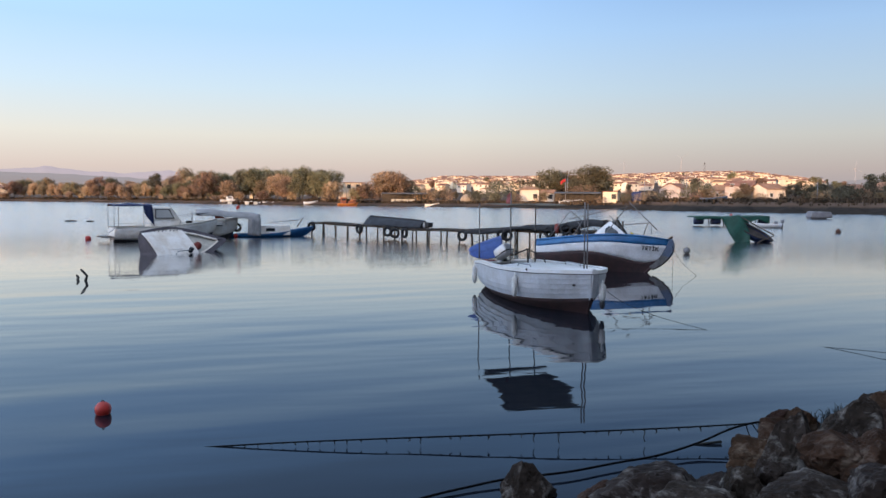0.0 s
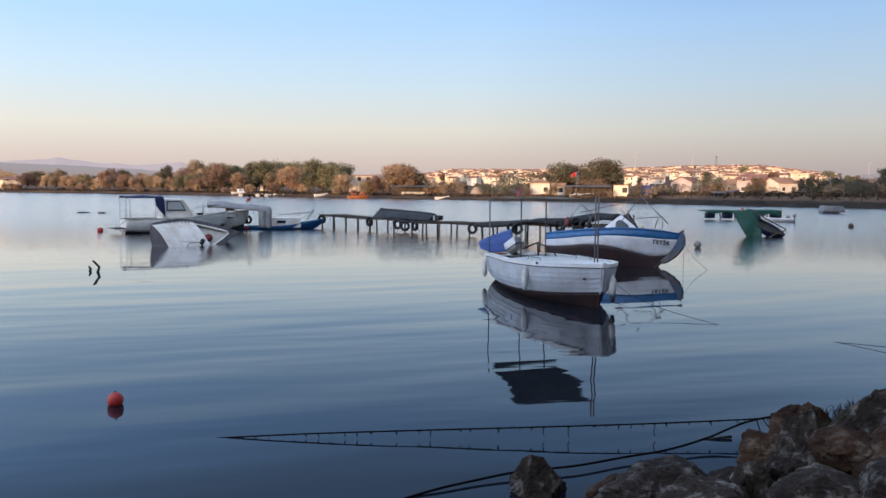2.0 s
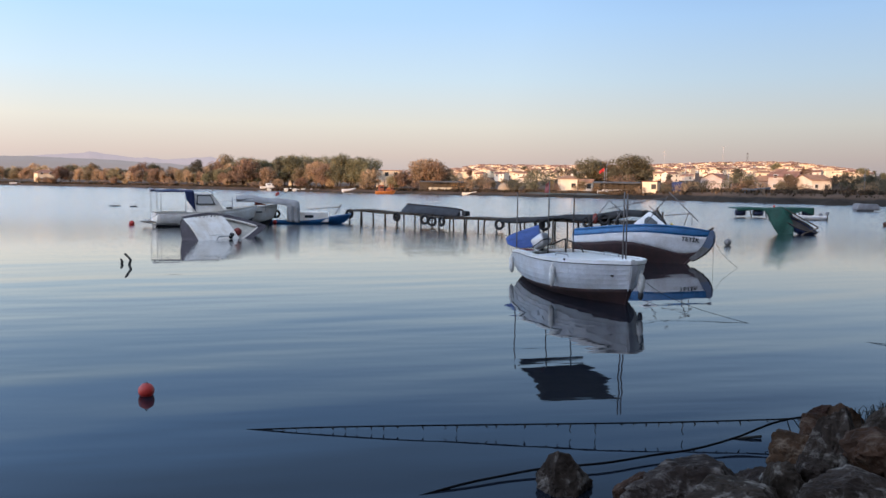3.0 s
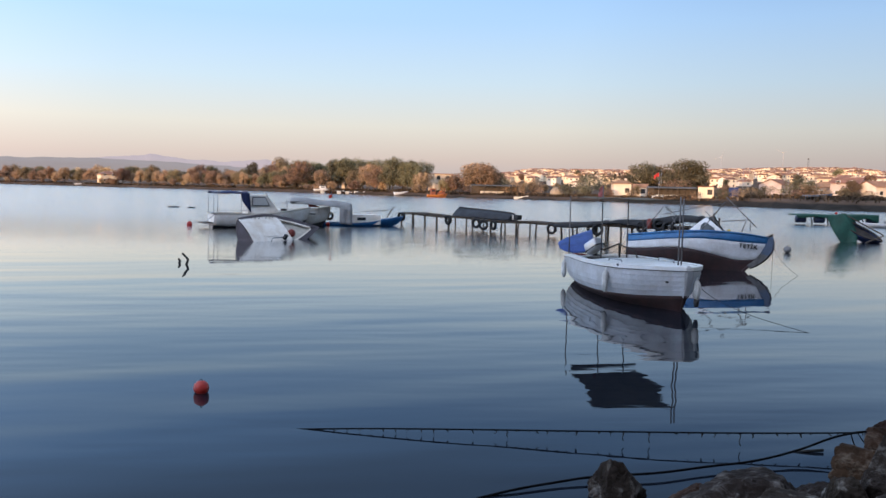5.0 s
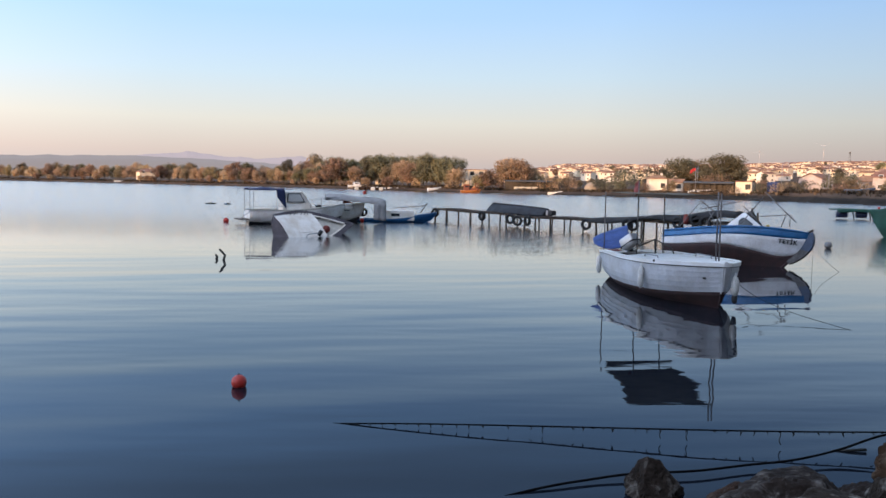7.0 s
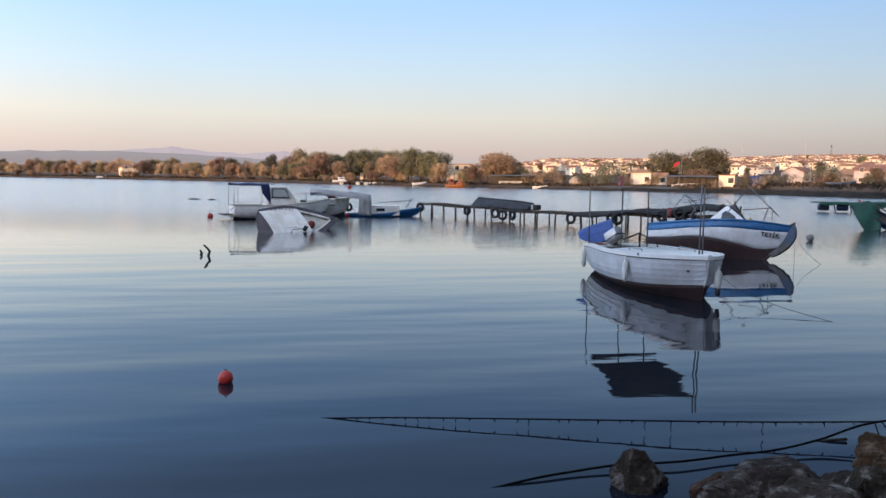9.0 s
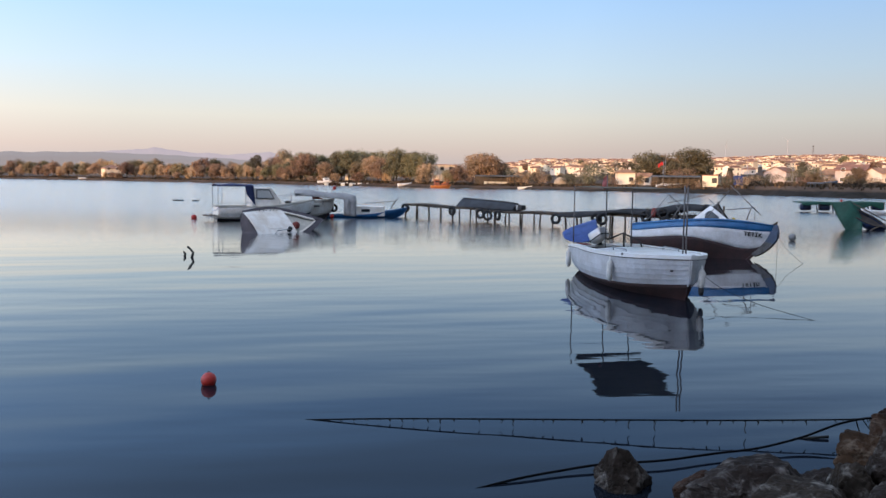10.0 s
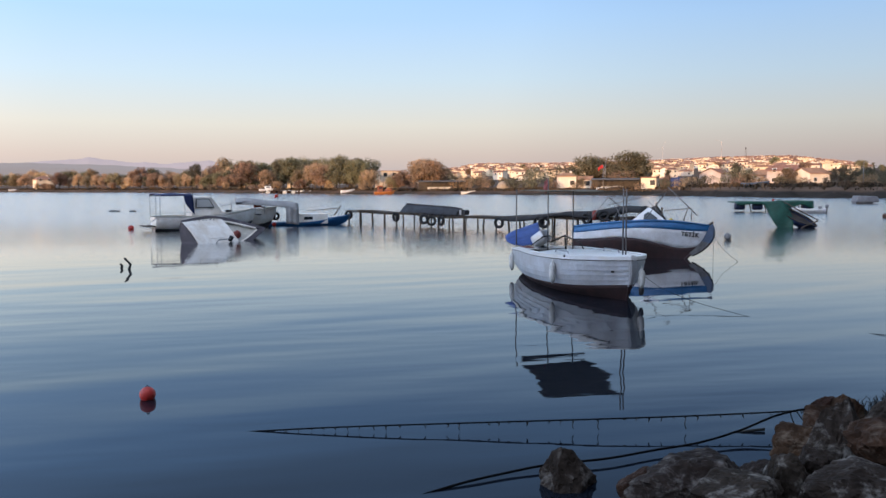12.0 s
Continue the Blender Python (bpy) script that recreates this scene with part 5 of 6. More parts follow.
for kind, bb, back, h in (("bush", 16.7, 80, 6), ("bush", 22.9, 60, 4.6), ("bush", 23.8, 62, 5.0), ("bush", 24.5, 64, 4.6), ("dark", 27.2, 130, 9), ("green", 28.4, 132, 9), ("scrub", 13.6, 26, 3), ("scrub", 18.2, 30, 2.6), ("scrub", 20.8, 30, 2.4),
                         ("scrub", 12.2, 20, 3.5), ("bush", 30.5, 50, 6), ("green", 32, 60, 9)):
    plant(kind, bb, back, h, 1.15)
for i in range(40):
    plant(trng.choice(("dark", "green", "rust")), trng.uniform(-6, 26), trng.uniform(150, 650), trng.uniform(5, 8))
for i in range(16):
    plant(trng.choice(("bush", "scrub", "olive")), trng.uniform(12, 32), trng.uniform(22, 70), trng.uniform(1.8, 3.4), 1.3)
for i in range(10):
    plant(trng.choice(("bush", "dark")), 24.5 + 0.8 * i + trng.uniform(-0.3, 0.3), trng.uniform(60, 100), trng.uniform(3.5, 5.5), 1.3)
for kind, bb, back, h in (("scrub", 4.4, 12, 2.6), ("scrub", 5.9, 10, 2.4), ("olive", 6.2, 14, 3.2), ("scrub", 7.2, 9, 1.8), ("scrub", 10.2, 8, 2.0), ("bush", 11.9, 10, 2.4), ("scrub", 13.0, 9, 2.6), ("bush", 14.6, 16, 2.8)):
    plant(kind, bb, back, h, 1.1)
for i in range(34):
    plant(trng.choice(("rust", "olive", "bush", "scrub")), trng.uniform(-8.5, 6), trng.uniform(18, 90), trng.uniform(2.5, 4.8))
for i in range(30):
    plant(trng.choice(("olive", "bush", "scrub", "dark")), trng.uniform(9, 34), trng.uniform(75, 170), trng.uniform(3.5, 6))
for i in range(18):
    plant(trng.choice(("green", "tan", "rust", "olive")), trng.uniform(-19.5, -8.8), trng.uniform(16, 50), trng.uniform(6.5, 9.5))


# ---- far shore: houses ----
def house(name, label, w, d, h, wall, roof="gable", rise=1.6, floors=1, seed=0, roof_mat=None, far=False):
    """A rendered house: walls, roof with eaves, windows with panes and a door. Its front looks to -y."""
    rng = random.Random(seed)
    ob = thing(name, label, "house", pose(0, 0, -50))
    bm = box(bmesh.new(), (-w / 2, -d / 2, -1.5), (w / 2, d / 2, h))
    if roof == "gable":
        a = [bm.verts.new(p) for p in ((-w / 2, -d / 2, h), (-w / 2, d / 2, h), (-w / 2, 0, h + rise), (w / 2, -d / 2, h), (w / 2, d / 2, h), (w / 2, 0, h + rise))]
        for f in ((0, 1, 2), (3, 5, 4), (0, 2, 5, 3), (1, 4, 5, 2)):
            bm.faces.new([a[i] for i in f])
    walls = part("wall", bm, wall, ob)
    o = 0.4
    bm = bmesh.new()
    if roof == "flat":
        box(bm, (-w / 2 - 0.15, -d / 2 - 0.15, h), (w / 2 + 0.15, d / 2 + 0.15, h + 0.25))
    else:
        in_ = 0.0 if roof == "gable" else min(w, d) * 0.38
        lo, hi = h - o * rise / (d / 2), h + rise + 0.12
        pts = [(-w / 2 - o, -d / 2 - o, lo), (w / 2 + o, -d / 2 - o, lo), (w / 2 + o, d / 2 + o, lo), (-w / 2 - o, d / 2 + o, lo), (-w / 2 - o + in_, 0, hi), (w / 2 + o - in_, 0, hi)]
        T = [bm.verts.new((x, y, z + 0.16)) for x, y, z in pts]
        B = [bm.verts.new((x, y, z)) for x, y, z in pts]
        for V in (T, B):
            for f in ((0, 1, 5, 4), (2, 3, 4, 5), (1, 2, 5), (3, 0, 4)):
                if len(f) == 4 or roof != "gable":
                    bm.faces.new([V[i] for i in f])
        for i, j in ((0, 1), (2, 3)) + (((1, 2), (3, 0)) if roof != "gable" else ((1, 5), (5, 2), (3, 4), (4, 0))):
            bm.faces.new((T[i], T[j], B[j], B[i]))
    rf = part("roof", bm, roof_mat or ROOF, ob)
    if roof != "flat" and rng.random() < 0.7:
        part("chimney", box(bmesh.new(), (w * 0.2, 0.3, h), (w * 0.2 + 0.6, 0.9, h + rise + 0.8)), wall, rf)
    n = 2 if far else max(2, int(w / 3.2))
    for fl in range(floors):
        for i in range(n):
            x = -w / 2 + w * (i + 0.5) / n + rng.uniform(-0.2, 0.2)
            z = 1.0 + fl * 2.9
            if far:
                if fl < 2 and (fl or i):
                    part("window", box(bmesh.new(), (x - 0.6, -d / 2 - 0.05, z), (x + 0.6, -d / 2 + 0.05, z + 1.25)), HOUSE_PANE, ob)
            elif fl == 0 and i == n // 2:
                part("door", box(bmesh.new(), (x - 0.5, -d / 2 - 0.05, 0), (x + 0.5, -d / 2 + 0.05, 2.1)), WOOD, ob)
            else:
                wd = part("window", box(bmesh.new(), (x - 0.6, -d / 2 - 0.06, z), (x + 0.6, -d / 2 + 0.05, z + 1.25)), WHITE, ob)
                part("pane", box(bmesh.new(), (x - 0.52, -d / 2 - 0.075, z + 0.08), (x + 0.52, -d / 2 - 0.03, z + 1.17)), HOUSE_PANE, wd)
    return ob


def settle(ob, bearing, back, turn=0.0, sink=0.0):
    x, y, z = polar(bearing, back)
    ob.matrix_basis = pose(x, y, z - sink, 0, 0, -bearing + turn)
    return ob


W0, DIM, W1 = WALLS
settle(house("villa", "two-storey cream villa among the shore trees", 6.5, 7, 5.6, W1, "flat", 0.5, 2, 1, None, True), -7.6, 30, 15)
settle(house("villa", "tall white villa half hidden by trees", 6, 7, 6.5, W0, "hip", 1.5, 2, 2), -13.9, 42, -20)
settle(house("villa", "white house behind the tall grove", 6, 7, 6.8, W0, "gable", 1.5, 2, 3), -18.2, 40, 20)
settle(house("villa", "sunlit cream villa on the far spit", 8, 8, 4.6, W1, "hip", 1.4, 2, 4), -30.2, 22, 12)
settle(house("cottage", "bright white cottage by the shore", 4.8, 5, 3.5, W0, "hip", 0.7, 1, 5, None, True), 5.2, 24, 8)
settle(house("shed", "small white shed beside the cottage", 3.2, 3, 2.7, W0, "gable", 0.6, 1, 6, None, True), 6.55, 20, -10)
settle(house("cottage", "tan gabled house above the shore", 7.5, 8, 4.0, DIM, "gable", 1.6, 1, 7), 15.3, 120, 62)
settle(house("cottage", "low pale house with a tiled roof", 8, 7, 3.2, DIM, "hip", 1.5, 1, 8), 18.3, 110, 10)
settle(house("cottage", "tan house with a wide tiled roof", 8, 8, 4.4, DIM, "gable", 1.5, 2, 9), 19.6, 104, -14)
settle(house("cottage", "white house with a pale gable", 7, 8, 3.4, W0, "gable", 1.5, 1, 10), 21.2, 100, 40)
settle(house("cottage", "dim house with a dark tiled roof", 8, 8, 2.8, DIM, "hip", 1.8, 1, 11), 26.4, 110, 5)
settle(house("cottage", "house with a steep orange roof", 7, 8, 3.4, DIM, "hip", 2.0, 1, 12), 28.0, 125, -8)
settle(house("cottage", "long house under an orange roof", 9, 8, 3.0, DIM, "gable", 1.8, 1, 13), 30.0, 115, 6)

# the town on the slope
kinds = [house("town_house", lab, w, d, h, wl_, rf, rs, fl, 30 + i, None, True) for i, (lab, w, d, h, wl_, rf, rs, fl) in enumerate((
    ("white rendered house with a clay tile roof", 9, 8, 5.8, W0, "gable", 1.3, 2), ("cream rendered house with a hipped tile roof", 10, 9, 6, W1, "hip", 1.3, 2),
    ("low white house with a tile roof", 9, 8, 3.2, W0, "hip", 1.1, 1), ("flat-roofed white apartment house", 9, 9, 6.2, W1, "flat", 0, 2), ("narrow cream house with a tile gable", 7, 8, 5.8, W1, "gable", 1.2, 2)))]
hrng = random.Random(5)
placed = []
tries = 0
while len(placed) < 820 and tries < 12000:
    tries += 1
    bb, back = hrng.uniform(-7.2, 24.5), 200 + 800 * hrng.random() ** 0.8
    if bb > 11 and back < 200 or (bb > 21 and back < 260):
        continue
    x, y, z = polar(bb, back)
    if any(abs(x - p[0]) < 7.6 and abs(y - p[1]) < 12 for p in placed):
        continue
    k = hrng.choice(kinds)
    m = pose(x, y, z, 0, 0, -bb + hrng.choice((0, 0, 90, -35, 30)) + hrng.uniform(-14, 14)) @ Matrix.Diagonal((0.68, 0.68, 0.70, 1))
    placed.append((x, y, k, m))
placed.sort(key=lambda p: math.hypot(p[0], p[1]))
seen = set()
for x, y, k, m in placed[:280]:
    if k in seen:
        copy_thing(k, m).matrix_basis = m
    else:
        k.matrix_basis = m
        seen.add(k)
# the rows furthest up the slope, too small to pick apart
V, F, I, slots = [], [], [], []
for x, y, k, m in placed[280:]:
    for o in k.children_recursive:
        me = o.data
        if me.materials[0] not in slots:
            slots.append(me.materials[0])
        base = len(V)
        V += [m @ v.co for v in me.vertices]
        for p in me.polygons:
            F.append([base + q for q in p.vertices])
            I.append(slots.index(me.materials[0]))
me = bpy.data.meshes.new("distant_houses")
me.from_pydata(V, [], F)
for s_ in slots:
    me.materials.append(s_)
me.polygons.foreach_set("material_index", I)
tagged(new("distant_houses", me), "far rows of white tile-roofed houses up the slope", "houses", kind="stuff")
for o in scene.objects:
    if o.name.startswith("town_house"):
        tagged(o, group="houses of the town")


def open_shed(label, bearing, back, w, d, h, roof_mat, post=WOOD, n=6):
    ob = thing("shore_pavilion", label, "pavilion")
    settle(ob, bearing, back)
    part("roof", sheet(bmesh.new(), lambda u, v: (-w / 2 + w * u, -d / 2 + d * v, h + 0.35 * v), 8, 3, 0.16), roof_mat, ob)
    for i in range(n):
        for y in (-d / 2 + 0.2, d / 2 - 0.2):
            x = -w / 2 + 0.2 + (w - 0.4) * i / (n - 1)
            part("post", box(bmesh.new(), (x - 0.08, y - 0.08, -0.3), (x + 0.08, y + 0.08, h + 0.1)), post, ob)
    part("back_wall", box(bmesh.new(), (-w / 2, d / 2 - 0.1, -0.3), (w / 2, d / 2, h)), WOOD, ob)
    part("counter", box(bmesh.new(), (-w * 0.3, -0.4, 0), (w * 0.2, 0.2, 1.0), 0.03), CREAM, ob)
    return ob


open_shed("open waterside pavilion with a thin dark roof", 8.6, 14, 12.0, 5, 2.7, SLATE, n=9)
open_shed("long low waterside pavilion with a dark roof", -3.7, 10, 14, 6, 2.6, SLATE, n=8)
settle(house("shed", "pale lit kiosk at the pavilion's end", 3.6, 4, 2.8, W1, "flat", 0.2, 1, 14, None, True), 10.95, 12, -10)
tent = thing("blue_tarp_heap", "blue tarpaulin tied over a stack by the shore", "tarpaulin")
settle(tent, 12.7, 14)
bm = box(bmesh.new(), (-1.3, -1.0, -0.1), (1.3, 1.0, 2.5), 0.35)
for v in bm.verts:
    v.co += Vector((0.12 * noise.noise(v.co * 1.3), 0, 0.15 * noise.noise(v.co * 0.9 + Vector((4, 0, 0)))))
part("tarpaulin", bm, mat("dark_blue_tarpaulin", (0.012, 0.03, 0.12), 0.7, vary=0.3, stain=2), tent, "", True)
part("lashing", tube(bmesh.new(), [(-1.34, -1.03, 1.2), (0, -1.06, 1.1), (1.34, -1.03, 1.2)], 0.03, 6), ROPE, tent)
dome = thing("round_tent", "tan round tent behind the shore", "tent")
settle(dome, 0.75, 12)
part("tent", lathe(bmesh.new(), [(2.0, -0.2), (2.0, 0.6), (1.85, 1.4), (1.3, 2.1), (0.6, 2.45), (0.02, 2.55)], 20), mat("tan_tent_cloth", (0.34, 0.26, 0.18), 0.9, vary=0.2, stain=0.8), dome, "", True)

fl = thing("flag_pole", "tall pole flying a red flag", "flag")
settle(fl, 7.75, 12)
part("pole", tube(bmesh.new(), [(0, 0, -0.4), (0, 0, 6.6)], 0.06, 8, 0.04), STEEL, fl, "", True)
part("flag", sheet(bmesh.new(), lambda u, v: (-1.3 * u, 0.12 * math.sin(6 * u), 6.5 - 0.85 * v - 0.5 * u + 0.15 * math.sin(5 * u)), 12, 6, 0.01), mat("red_flag_cloth", (0.55, 0.03, 0.025), 0.8), fl, "waving red flag", True)

lamp0 = None
for bb, back, h in ((7.9, 40, 8), (16.0, 24, 6), (13.2, 18, 7), (24.2, 30, 5.5), (-12.4, 6, 6), (-25.2, 7, 6)):
    if lamp0 is None:
        lamp0 = thing("street_lamp", "pale street lamp post near the far shore", "street lamp", None, "street lamps on the far shore")
        part("pole", tube(bmesh.new(), [(0, 0, -0.4), (0, 0, 7.5)], 0.06, 8, 0.04), STEEL, lamp0, "", True)
        part("arm", tube(bmesh.new(), [(0, 0, 7.4), (0.3, 0, 7.7), (1.0, 0, 7.8)], 0.05, 6), STEEL, lamp0)
        part("lamp_head", box(bmesh.new(), (0.9, -0.14, 7.72), (1.5, 0.14, 7.86), 0.03), STEEL, lamp0)
        ob = lamp0
    else:
        ob = copy_thing(lamp0, Matrix())
    settle(ob, bb, back, 0)
    ob.matrix_basis = ob.matrix_basis @ Matrix.Diagonal((h / 8, h / 8, h / 8, 1))

mast = thing("lattice_mast", "dark lattice radio mast above the town", "mast")
settle(mast, 17.26, 620)
mast.matrix_basis = mast.matrix_basis @ Matrix.Diagonal((0.62, 0.62, 0.62, 1))
for sx, sy in ((-1, -1), (1, -1), (1, 1), (-1, 1)):
    part("leg", tube(bmesh.new(), [(1.6 * sx, 1.6 * sy, -1), (0.5 * sx, 0.5 * sy, 24)], 0.16, 5), SLATE, mast)
for k in range(6):
    a, c = 1.6 - 1.1 * k / 6, 24 * k / 6
    part("brace", tube(bmesh.new(), [(-a, -a, c), (a - 0.15, -a, c + 4), (-a + 0.2, -a, c + 4)], 0.10, 5), SLATE, mast)
part("head", box(bmesh.new(), (-1.0, -1.0, 21.5), (1.0, 1.0, 23.5), 0.2), SLATE, mast)


# distance haze mixed into the turbines' white, which fades them towards the sky
PALE = mat("hazed_white", (0.46, 0.42, 0.41), 0.8, vary=0.1, bump=0)


def turbine(bearing, dist, h, z, phase):
    ob = thing("wind_turbine", "distant white three-bladed wind turbine", "wind turbine", pose(dist * math.sin(radians(bearing)), dist * math.cos(radians(bearing)), z, 0, 0, -bearing), "wind turbines on the ridge")
    part("tower", tube(bmesh.new(), [(0, 0, 0), (0, 0, h)], 0.55, 10, 0.35), PALE, ob, "", True)
    part("nacelle", box(bmesh.new(), (-1.0, -3, h - 0.9), (1.0, 3, h + 0.9), 0.3), PALE, ob)
    for k in range(3):
        a = phase + k * math.tau / 3
        part("blade", tube(bmesh.new(), [(0, -3.4, h), (0.45 * h * math.sin(a) * 0.4, -3.4, h + 0.45 * h * math.cos(a) * 0.4), (0.45 * h * math.sin(a), -3.4, h + 0.45 * h * math.cos(a))], 0.25, 6, 0.1), PALE, ob)


for bb, h, z, ph in ((11.9, 50, 62, 0.3), (15.75, 52, 74, 1.0), (10.6, 32, 56, 0.7), (26.5, 44, 46, 0.1)):
    turbine(bb, 2500, h, z, ph)

# small craft along the far shore
def beach_boat(name, label, bearing, back, L, hullm, cabin=True, turn=80.0, z=None):
    x, y, zz = polar(bearing, back)
    ob = thing(name, label, "boat", pose(x, y, zz + 0.2 if z is None else z, 0, 0, -bearing + turn))
    prof = hull_profile(L, L * 0.13, L * 0.16, 0.03, 0.25, 0.7, 0.7, 1.1, rake=0.5)
    part("hull", strake(prof, 0, 1, 5), hullm, ob, "", True)
    part("transom", bulkhead(prof, 0), hullm, ob)
    part("deck", deck(prof, 0.9, 0.02, 0.98), CREAM, ob)
    if cabin:
        cb = part("cabin", box(bmesh.new(), (L * 0.3, -L * 0.11, 0.5), (L * 0.62, L * 0.11, 1.75), 0.12), WHITE, ob)
        part("window", box(bmesh.new(), (L * 0.36, -L * 0.115, 1.15), (L * 0.56, L * 0.115, 1.5), 0.02), GLASS, cb)
    return ob


ORANGE = mat("orange_paint", (0.50, 0.17, 0.04), 0.5)
beach_boat("beached_boat", "white cabin boat hauled out on the far shore", -16.6, 3, 7, WHITE, True, 8)
ob = beach_boat("fishing_boat", "orange fishing boat moored off the far shore", -8.55, -14, 5.5, ORANGE, False, 10, 0.05)
part("mast", tube(bmesh.new(), [(2.6, 0, 1.6), (2.6, 0, 4.0)], 0.06, 6), WOOD, ob)
RUSTRED = mat("rust_red_paint", (0.26, 0.075, 0.035), 0.7, vary=0.3)
house_ = part("wheelhouse", box(bmesh.new(), (1.0, -0.65, 0.6), (2.4, 0.65, 2.3), 0.08), RUSTRED, ob, "rust-red wheelhouse")
part("window", box(bmesh.new(), (1.2, -0.67, 1.55), (2.2, 0.67, 2.0), 0.02), GLASS, house_)
part("roof", box(bmesh.new(), (0.8, -0.8, 2.3), (2.6, 0.8, 2.42), 0.03), ORANGE, house_)
for x in (4.3, 5.0):
    part("gallows", tube(bmesh.new(), [(x, -0.6, 0.7), (x, -0.5, 2.7), (x, 0.5, 2.7), (x, 0.6, 0.7)], 0.07, 6), RUSTRED, ob)
part("net_heap", box(bmesh.new(), (3.0, -0.6, 0.6), (5.2, 0.6, 1.4), 0.3), RUSTRED, ob, "heap of rust-brown nets", True)
part("net_drum", lathe(bmesh.new(), [(0.5, -0.5), (0.55, 0.5)], 12, pose(4.0, 0, 1.3, 90, 0, 0)), ORANGE, ob)
beach_boat("beached_boat", "small white boat drawn up on the shore", -2.3, -2, 3.6, CREAM, False, -10)
beach_boat("beached_boat", "small white boat below the shore trees", -10.9, 1, 4, WHITE, False, 20)
beach_boat("beached_boat", "white boat lying on the far spit", -32.2, 2, 6, WHITE, False, 5)
beach_boat("beached_boat", "blue and white boat hauled out in the brush", 17.0, 16, 6, mat("dull_blue_grey", (0.12, 0.15, 0.20), 0.7), False, 30)
beach_boat("beached_boat", "white boat on the dark bank", 7.3, 6, 5, WHITE, False, 8)
sand = thing("stone_jetty", "low pale rubble jetty before the grove", "jetty")
settle(sand, -14.2, 0)
brng = random.Random(9)
for k in range(40):
    part("stone", box(bmesh.new(), (-0.7, -0.5, -0.4), (0.6, 0.5, 0.5), 0.12, pose(-9 + 18 * k / 39, brng.uniform(-1.2, 1.2), 0.35, brng.uniform(-20, 20), brng.uniform(-20, 20), brng.uniform(0, 180))), CREAM if k % 2 else RUSTROCK, sand)

# brush and reeds on the bank
bm = bmesh.new()
brng = random.Random(12)
for _ in range(26000):
    bb = brng.uniform(-46, 36)
    if bb < 4 and brng.random() < 0.55:
        continue
    lo, hi = (5, 60) if bb > 11 else (4, 18)
    if bb > 9 and noise.noise((bb * 1.7, 3.0, 0)) + brng.uniform(-0.5, 0.5) < -0.1:
        continue
    x, y, z = polar(bb, brng.uniform(lo, hi))
    s = brng.uniform(0.4, 1.2) * (0.55 if bb > 9 else 0.50) * (0.5 + 1.2 * max(0, 0.5 + noise.noise((x * 0.12, y * 0.12, 0))))
    for k in range(3):
        a, q = brng.uniform(0, 6.28), brng.uniform(0.2, 0.7) * s
        c = Vector((x, y, z))
        side = Vector((math.cos(a + 1.57), math.sin(a + 1.57), 0)) * 0.24 * s
        tip = c + Vector((math.cos(a) * q, math.sin(a) * q, s))
        bm.faces.new([bm.verts.new(p) for p in (c - side, c + side, tip + side * 1.3, tip - side * 0.3)])
tagged(part("shore_brush", bm, BRUSH), "dry brown brush and reeds along the bank", "brush", kind="stuff")


# ---- the near bank: boulders, ropes and hose ----
def boulder(seed, rx, ry, rz, fine=4, peak=0.0):
    """A quarried boulder: a ball cut by random planes, roughened at two scales."""
    rng = random.Random(seed)
    bm = bmesh.new()
    bmesh.ops.create_icosphere(bm, subdivisions=fine, radius=1.0)
    planes = []
    for _ in range(15):
        d = Vector((rng.gauss(0, 1), rng.gauss(0, 1), rng.gauss(0, 0.9))).normalized()
        planes.append((d, rng.uniform(0.55, 0.86)))
    off = Vector((seed * 3.7, seed * 1.3, seed * 2.1))
    for v in bm.verts:
        d = v.co.normalized()
        r = 1.12
        for n, k in planes:
            c = d.dot(n)
            if c > 0.05:
                r = min(r, k / c)
        crack = 1 - abs(noise.noise(d * 3.1 + off * 2))
        r *= 1 + 0.06 * noise.noise(d * 2.3 + off) + 0.045 * noise.noise(d * 5.5 + off) + 0.035 * noise.noise(d * 12 + off) + 0.028 * noise.noise(d * 26 + off) - 0.16 * max(0, crack - 0.9) * 10 * 0.4
        slim = 1 - peak * max(0.0, d.z * r)
        v.co = Vector((d.x * r * rx * slim, d.y * r * ry * slim, d.z * r * rz))
    return bm


STONES = [(0.17, 6.70, 0.06, 0.25, 0.24, 0), (1.18, 6.42, 0.14, 0.62, 0.28, 0), (1.79, 6.25, 0.20, 0.22, 0.22, 0), (2.42, 7.5, 0.06, 0.40, 0.36, 1), (2.44, 6.85, 0.28, 0.38, 0.50, 0), (2.02, 6.35, 0.28, 0.16, 0.21, 0),
          (2.88, 8.30, 0.26, 0.14, 0.17, 1), (3.03, 8.15, 0.26, 0.22, 0.22, 1), (3.10, 7.20, 0.44, 0.37, 0.34, 0), (2.58, 6.2, 0.45, 0.36, 0.27, 1), (2.72, 6.0, 0.54, 0.34, 0.32, 1)]
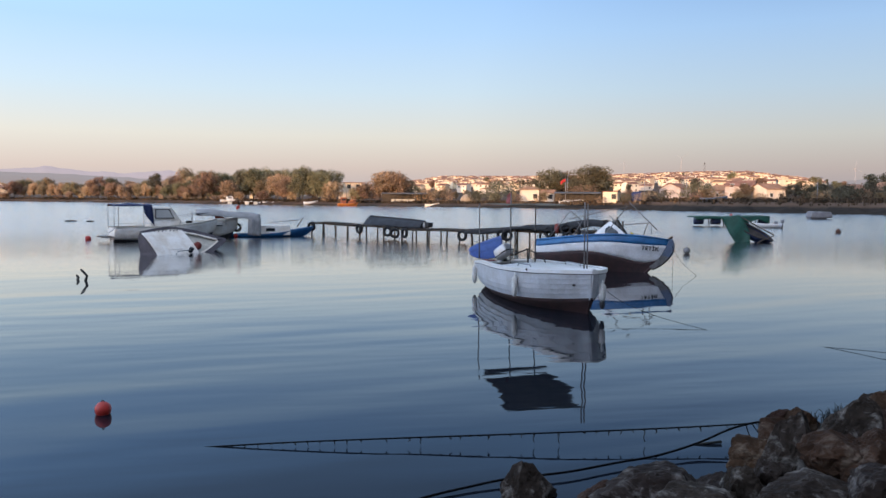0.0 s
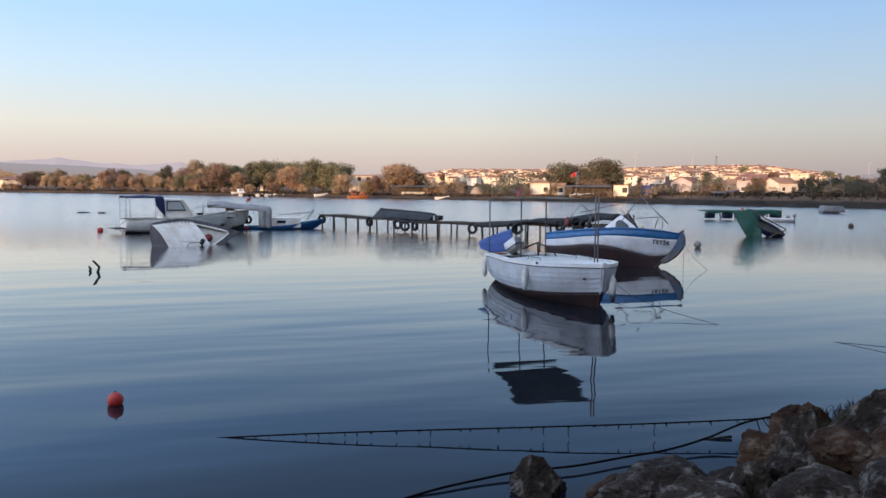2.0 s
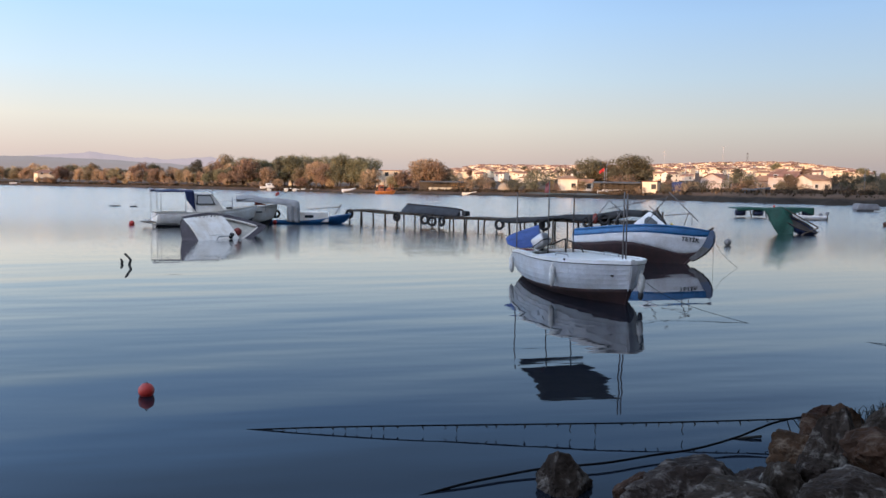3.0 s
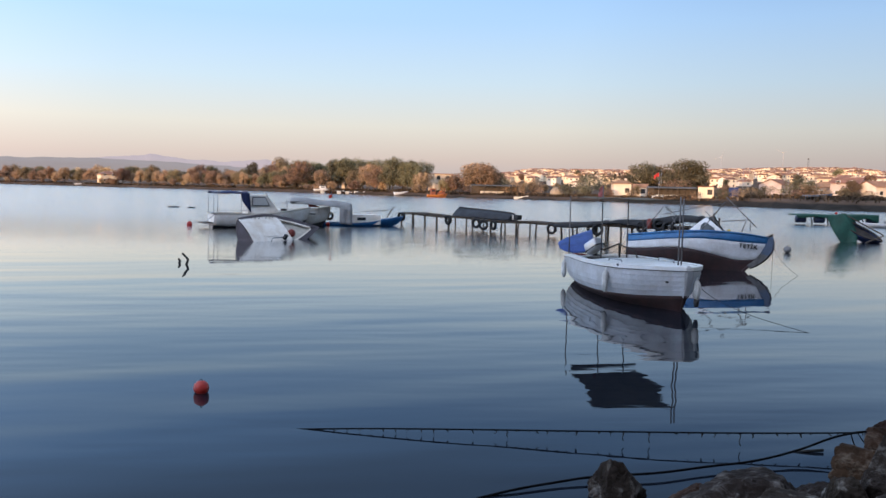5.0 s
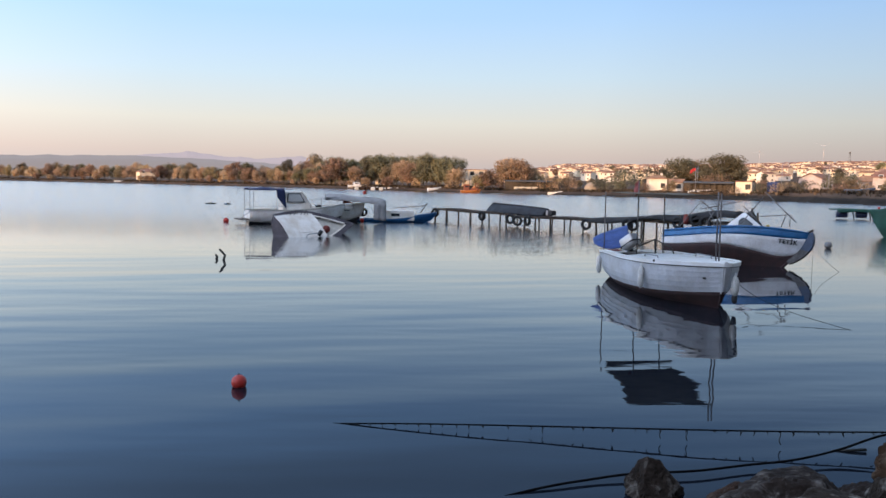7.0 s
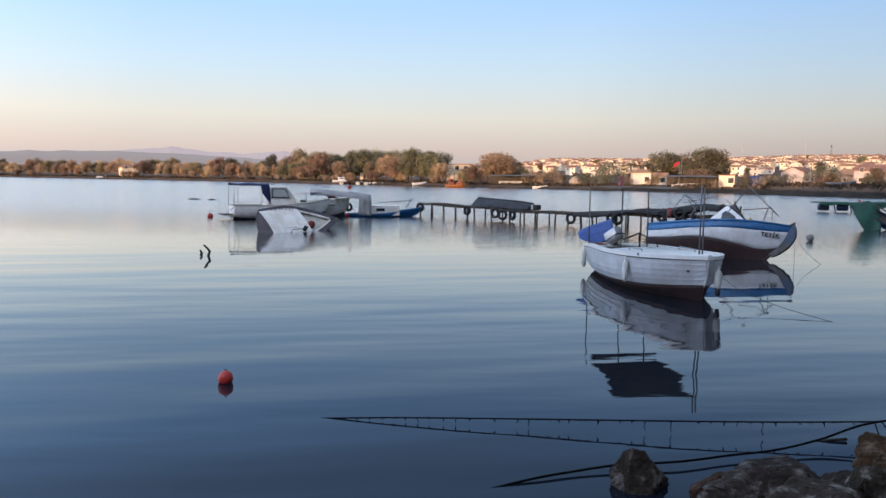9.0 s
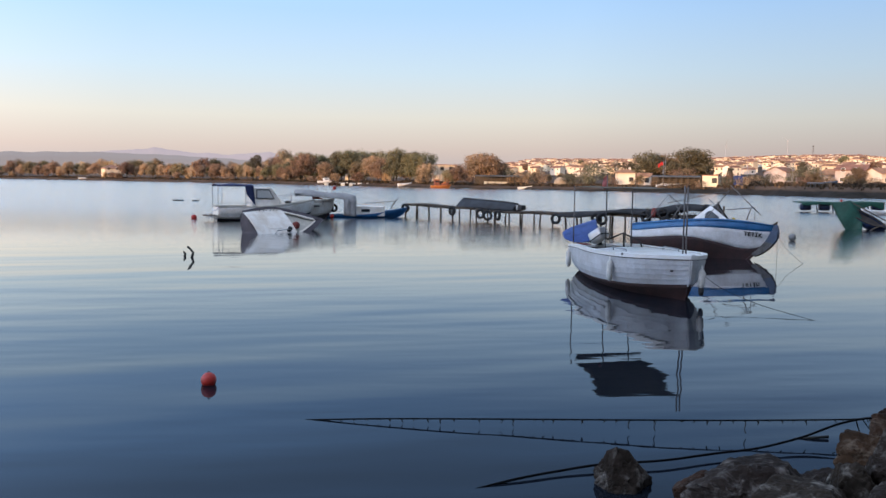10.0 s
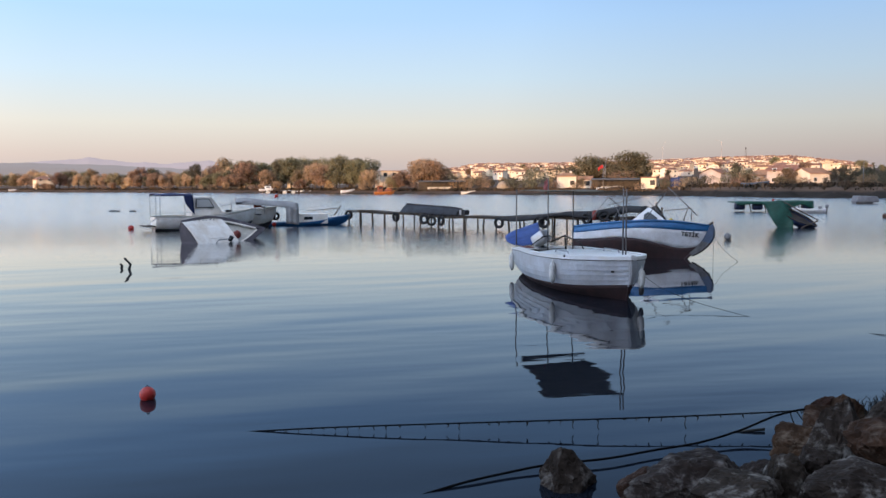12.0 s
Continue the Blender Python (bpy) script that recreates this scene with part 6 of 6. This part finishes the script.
STONES2 = [(2.05, 5.65, 0.36, 0.44, 0.24, 0), (3.66, 7.6, 0.50, 0.28, 0.26, 1), (0.74, 6.42, 0.08, 0.24, 0.2, 1), (1.35, 5.9, 0.24, 0.38, 0.22, 0), (2.45, 5.42, 0.46, 0.33, 0.22, 0), (0.05, 6.95, -0.04, 0.11, 0.13, 0),
           (2.75, 7.75, 0.16, 0.34, 0.26, 1), (1.85, 6.8, 0.02, 0.30, 0.20, 0), (3.3, 6.4, 0.55, 0.45, 0.36, 1), (3.0, 5.5, 0.62, 0.40, 0.34, 0), (3.9, 8.0, 0.25, 0.4, 0.35, 0)]
rrng = random.Random(31)
for i, (x, y, z, r, h, brown) in enumerate(STONES + STONES2):
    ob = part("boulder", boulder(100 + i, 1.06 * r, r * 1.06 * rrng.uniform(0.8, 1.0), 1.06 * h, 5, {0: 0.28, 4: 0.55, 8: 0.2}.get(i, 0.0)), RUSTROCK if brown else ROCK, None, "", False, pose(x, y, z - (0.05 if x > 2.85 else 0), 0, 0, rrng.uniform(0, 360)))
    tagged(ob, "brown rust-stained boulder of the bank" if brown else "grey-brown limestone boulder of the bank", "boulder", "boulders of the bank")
# the rest of the bank towards and past the camera
for i in range(46):
    x = rrng.uniform(-3.5, 6.5)
    e = rrng.uniform(-0.3, 2.3)
    y = (4.9 + 0.30 * x + 0.30 * max(0, x)) - e if x < 4 else 7.3 - e
    z = max(-0.1, height(x, y)) + 0.02
    if math.hypot(x + 0.45, y - 0.2) < 1.6 or (y > 5.3 and -0.5 < x < 3.6):
        continue
    r = rrng.uniform(0.25, 0.45)
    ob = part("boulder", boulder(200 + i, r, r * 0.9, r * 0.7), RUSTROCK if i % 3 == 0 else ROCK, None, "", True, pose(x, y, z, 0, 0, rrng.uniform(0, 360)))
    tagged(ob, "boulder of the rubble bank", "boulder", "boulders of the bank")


def smooth_line(pts, n=8):
    pts = [Vector(p) for p in pts]
    out = []
    for i in range(len(pts) - 1):
        p0, p1, p2, p3 = pts[max(i - 1, 0)], pts[i], pts[i + 1], pts[min(i + 2, len(pts) - 1)]
        for k in range(n):
            t = k / n
            out.append(0.5 * ((2 * p1) + (p2 - p0) * t + (2 * p0 - 5 * p1 + 4 * p2 - p3) * t * t + (3 * p1 - p0 - 3 * p2 + p3) * t ** 3))
    return out + [pts[-1]]


# mooring rope hung with weed: leaves the water far out and rises to the boulders
line = smooth_line([(-3.30, 7.99, -0.03), (-2.17, 8.02, 0.040), (-0.9, 8.07, 0.088), (0.12, 8.12, 0.119), (1.38, 8.2, 0.155), (2.45, 8.3, 0.19), (2.86, 8.35, 0.21), (3.0, 8.3, 0.12)], 10)
rp = thing("mooring_rope", "dark wet rope hung with weed above the water", "rope", pose(0, 0, 0))
part("rope", tube(bmesh.new(), line, 0.008, 7), ROPE, rp, "", True)
wrng = random.Random(3)
for k in range(58):
    p = line[min(len(line) - 1, int(6 + (len(line) - 16) * (k + wrng.random()) / 58))]
    L = min(p.z * 0.9, wrng.choice((0.015, 0.02, 0.03, 0.04, 0.05)))
    bm = bmesh.new()
    tube(bm, [p, p + Vector((wrng.uniform(-0.012, 0.012), 0, -L * 0.6)), p + Vector((wrng.uniform(-0.02, 0.02), 0, -L))], wrng.uniform(0.006, 0.013), 5, 0.003)
    part("weed", bm, WEED, rp, "dark weed clinging to the rope")
for x0, L in ((0.30, 0.09), (1.52, 0.13), (0.62, 0.11), (-0.75, 0.07)):
    p = min(line, key=lambda q: abs(q.x - x0))
    part("strand", tube(bmesh.new(), smooth_line([p, p + Vector((0.006, 0, -L * 0.3)), p + Vector((-0.006, 0, -L * 0.65)), p + Vector((0.01, 0, -L))], 3), 0.005, 5), WEED, rp, "loose strand hanging down")

hs = thing("black_hose", "thick black hose that runs from the boulders into the water", "hose", pose(0, 0, 0))
part("hose", tube(bmesh.new(), smooth_line([(3.05, 8.25, 0.14), (2.81, 8.30, 0.225), (2.42, 8.2, 0.19), (1.96, 7.95, 0.10), (1.50, 7.68, 0.06), (1.06, 7.48, 0.05), (0.57, 7.22, 0.05), (0.04, 7.05, 0.045), (-0.32, 6.88, 0.03), (-0.75, 6.62, 0.015), (-1.4, 6.2, -0.05)], 8), 0.011, 9), ROPE, hs, "", True)
for pts in ([(2.55, 8.27, 0.20), (2.6, 8.2, 0.05), (2.72, 8.1, 0.02), (2.85, 8.0, 0.12)], [(2.62, 8.27, 0.2), (2.72, 8.25, 0.08), (2.85, 8.2, 0.1)], [(2.72, 8.3, 0.21), (2.76, 8.25, 0.12), (2.9, 8.2, 0.2)]):
    part("loop", tube(bmesh.new(), smooth_line(pts, 6), 0.006, 6), ROPE, rp, "thin loop of line at the boulders", True)
stk = thing("driftwood", "floating stick beside the hose", "driftwood", pose(0, 0, 0))
part("stick", tube(bmesh.new(), [(1.98, 8.22, 0.0), (2.14, 8.23, 0.012), (2.30, 8.26, 0.02)], 0.010, 7, 0.016), WEED, stk, "", True)
tw = thing("dry_weed_tuft", "dry weed tuft caught among the boulders", "weed", pose(0, 0, 0))
for k in range(60):
    x, y = wrng.uniform(3.12, 3.5), wrng.uniform(7.9, 8.15)
    z = 0.33 + (x - 3.2) * 0.22
    a = wrng.uniform(-0.12, 0.12)
    part("stalk", tube(bmesh.new(), [(x, y, z - 0.1), (x + a * 0.5, y, z + 0.05), (x + a, y + a * 0.3, z + wrng.uniform(0.02, 0.10))], 0.006, 4, 0.002), WEED, tw)

# thin mooring lines on the water
for label, pts in (("thin mooring line from the dinghy that dips into the water", [(2.75, 18.0, 0.62), (3.1, 17.2, 0.33), (3.6, 16.3, 0.15), (4.1, 15.7, 0.05), (4.48, 15.3, -0.01), (5.0, 14.6, -0.05), (5.75, 13.85, -0.01), (6.3, 13.2, 0.04), (7.2, 12.0, 0.14), (8.6, 10.2, 0.45)]),
                   ("slack mooring line off the wooden boat's bow", [(6.70, 26.4, 0.95), (6.95, 26.3, 0.5), (7.25, 26.2, 0.18), (7.47, 26.2, 0.0), (7.5, 26.1, -0.1)]),
                   ("thin line hanging straight from the bow", [(6.74, 26.45, 0.98), (6.74, 26.4, 0.5), (6.74, 26.4, -0.05)])):
    ob = thing("mooring_line", label, "rope", pose(0, 0, 0), "thin mooring lines")
    part("line", tube(bmesh.new(), smooth_line(pts, 8), 0.005, 6), ROPE, ob, "", True)
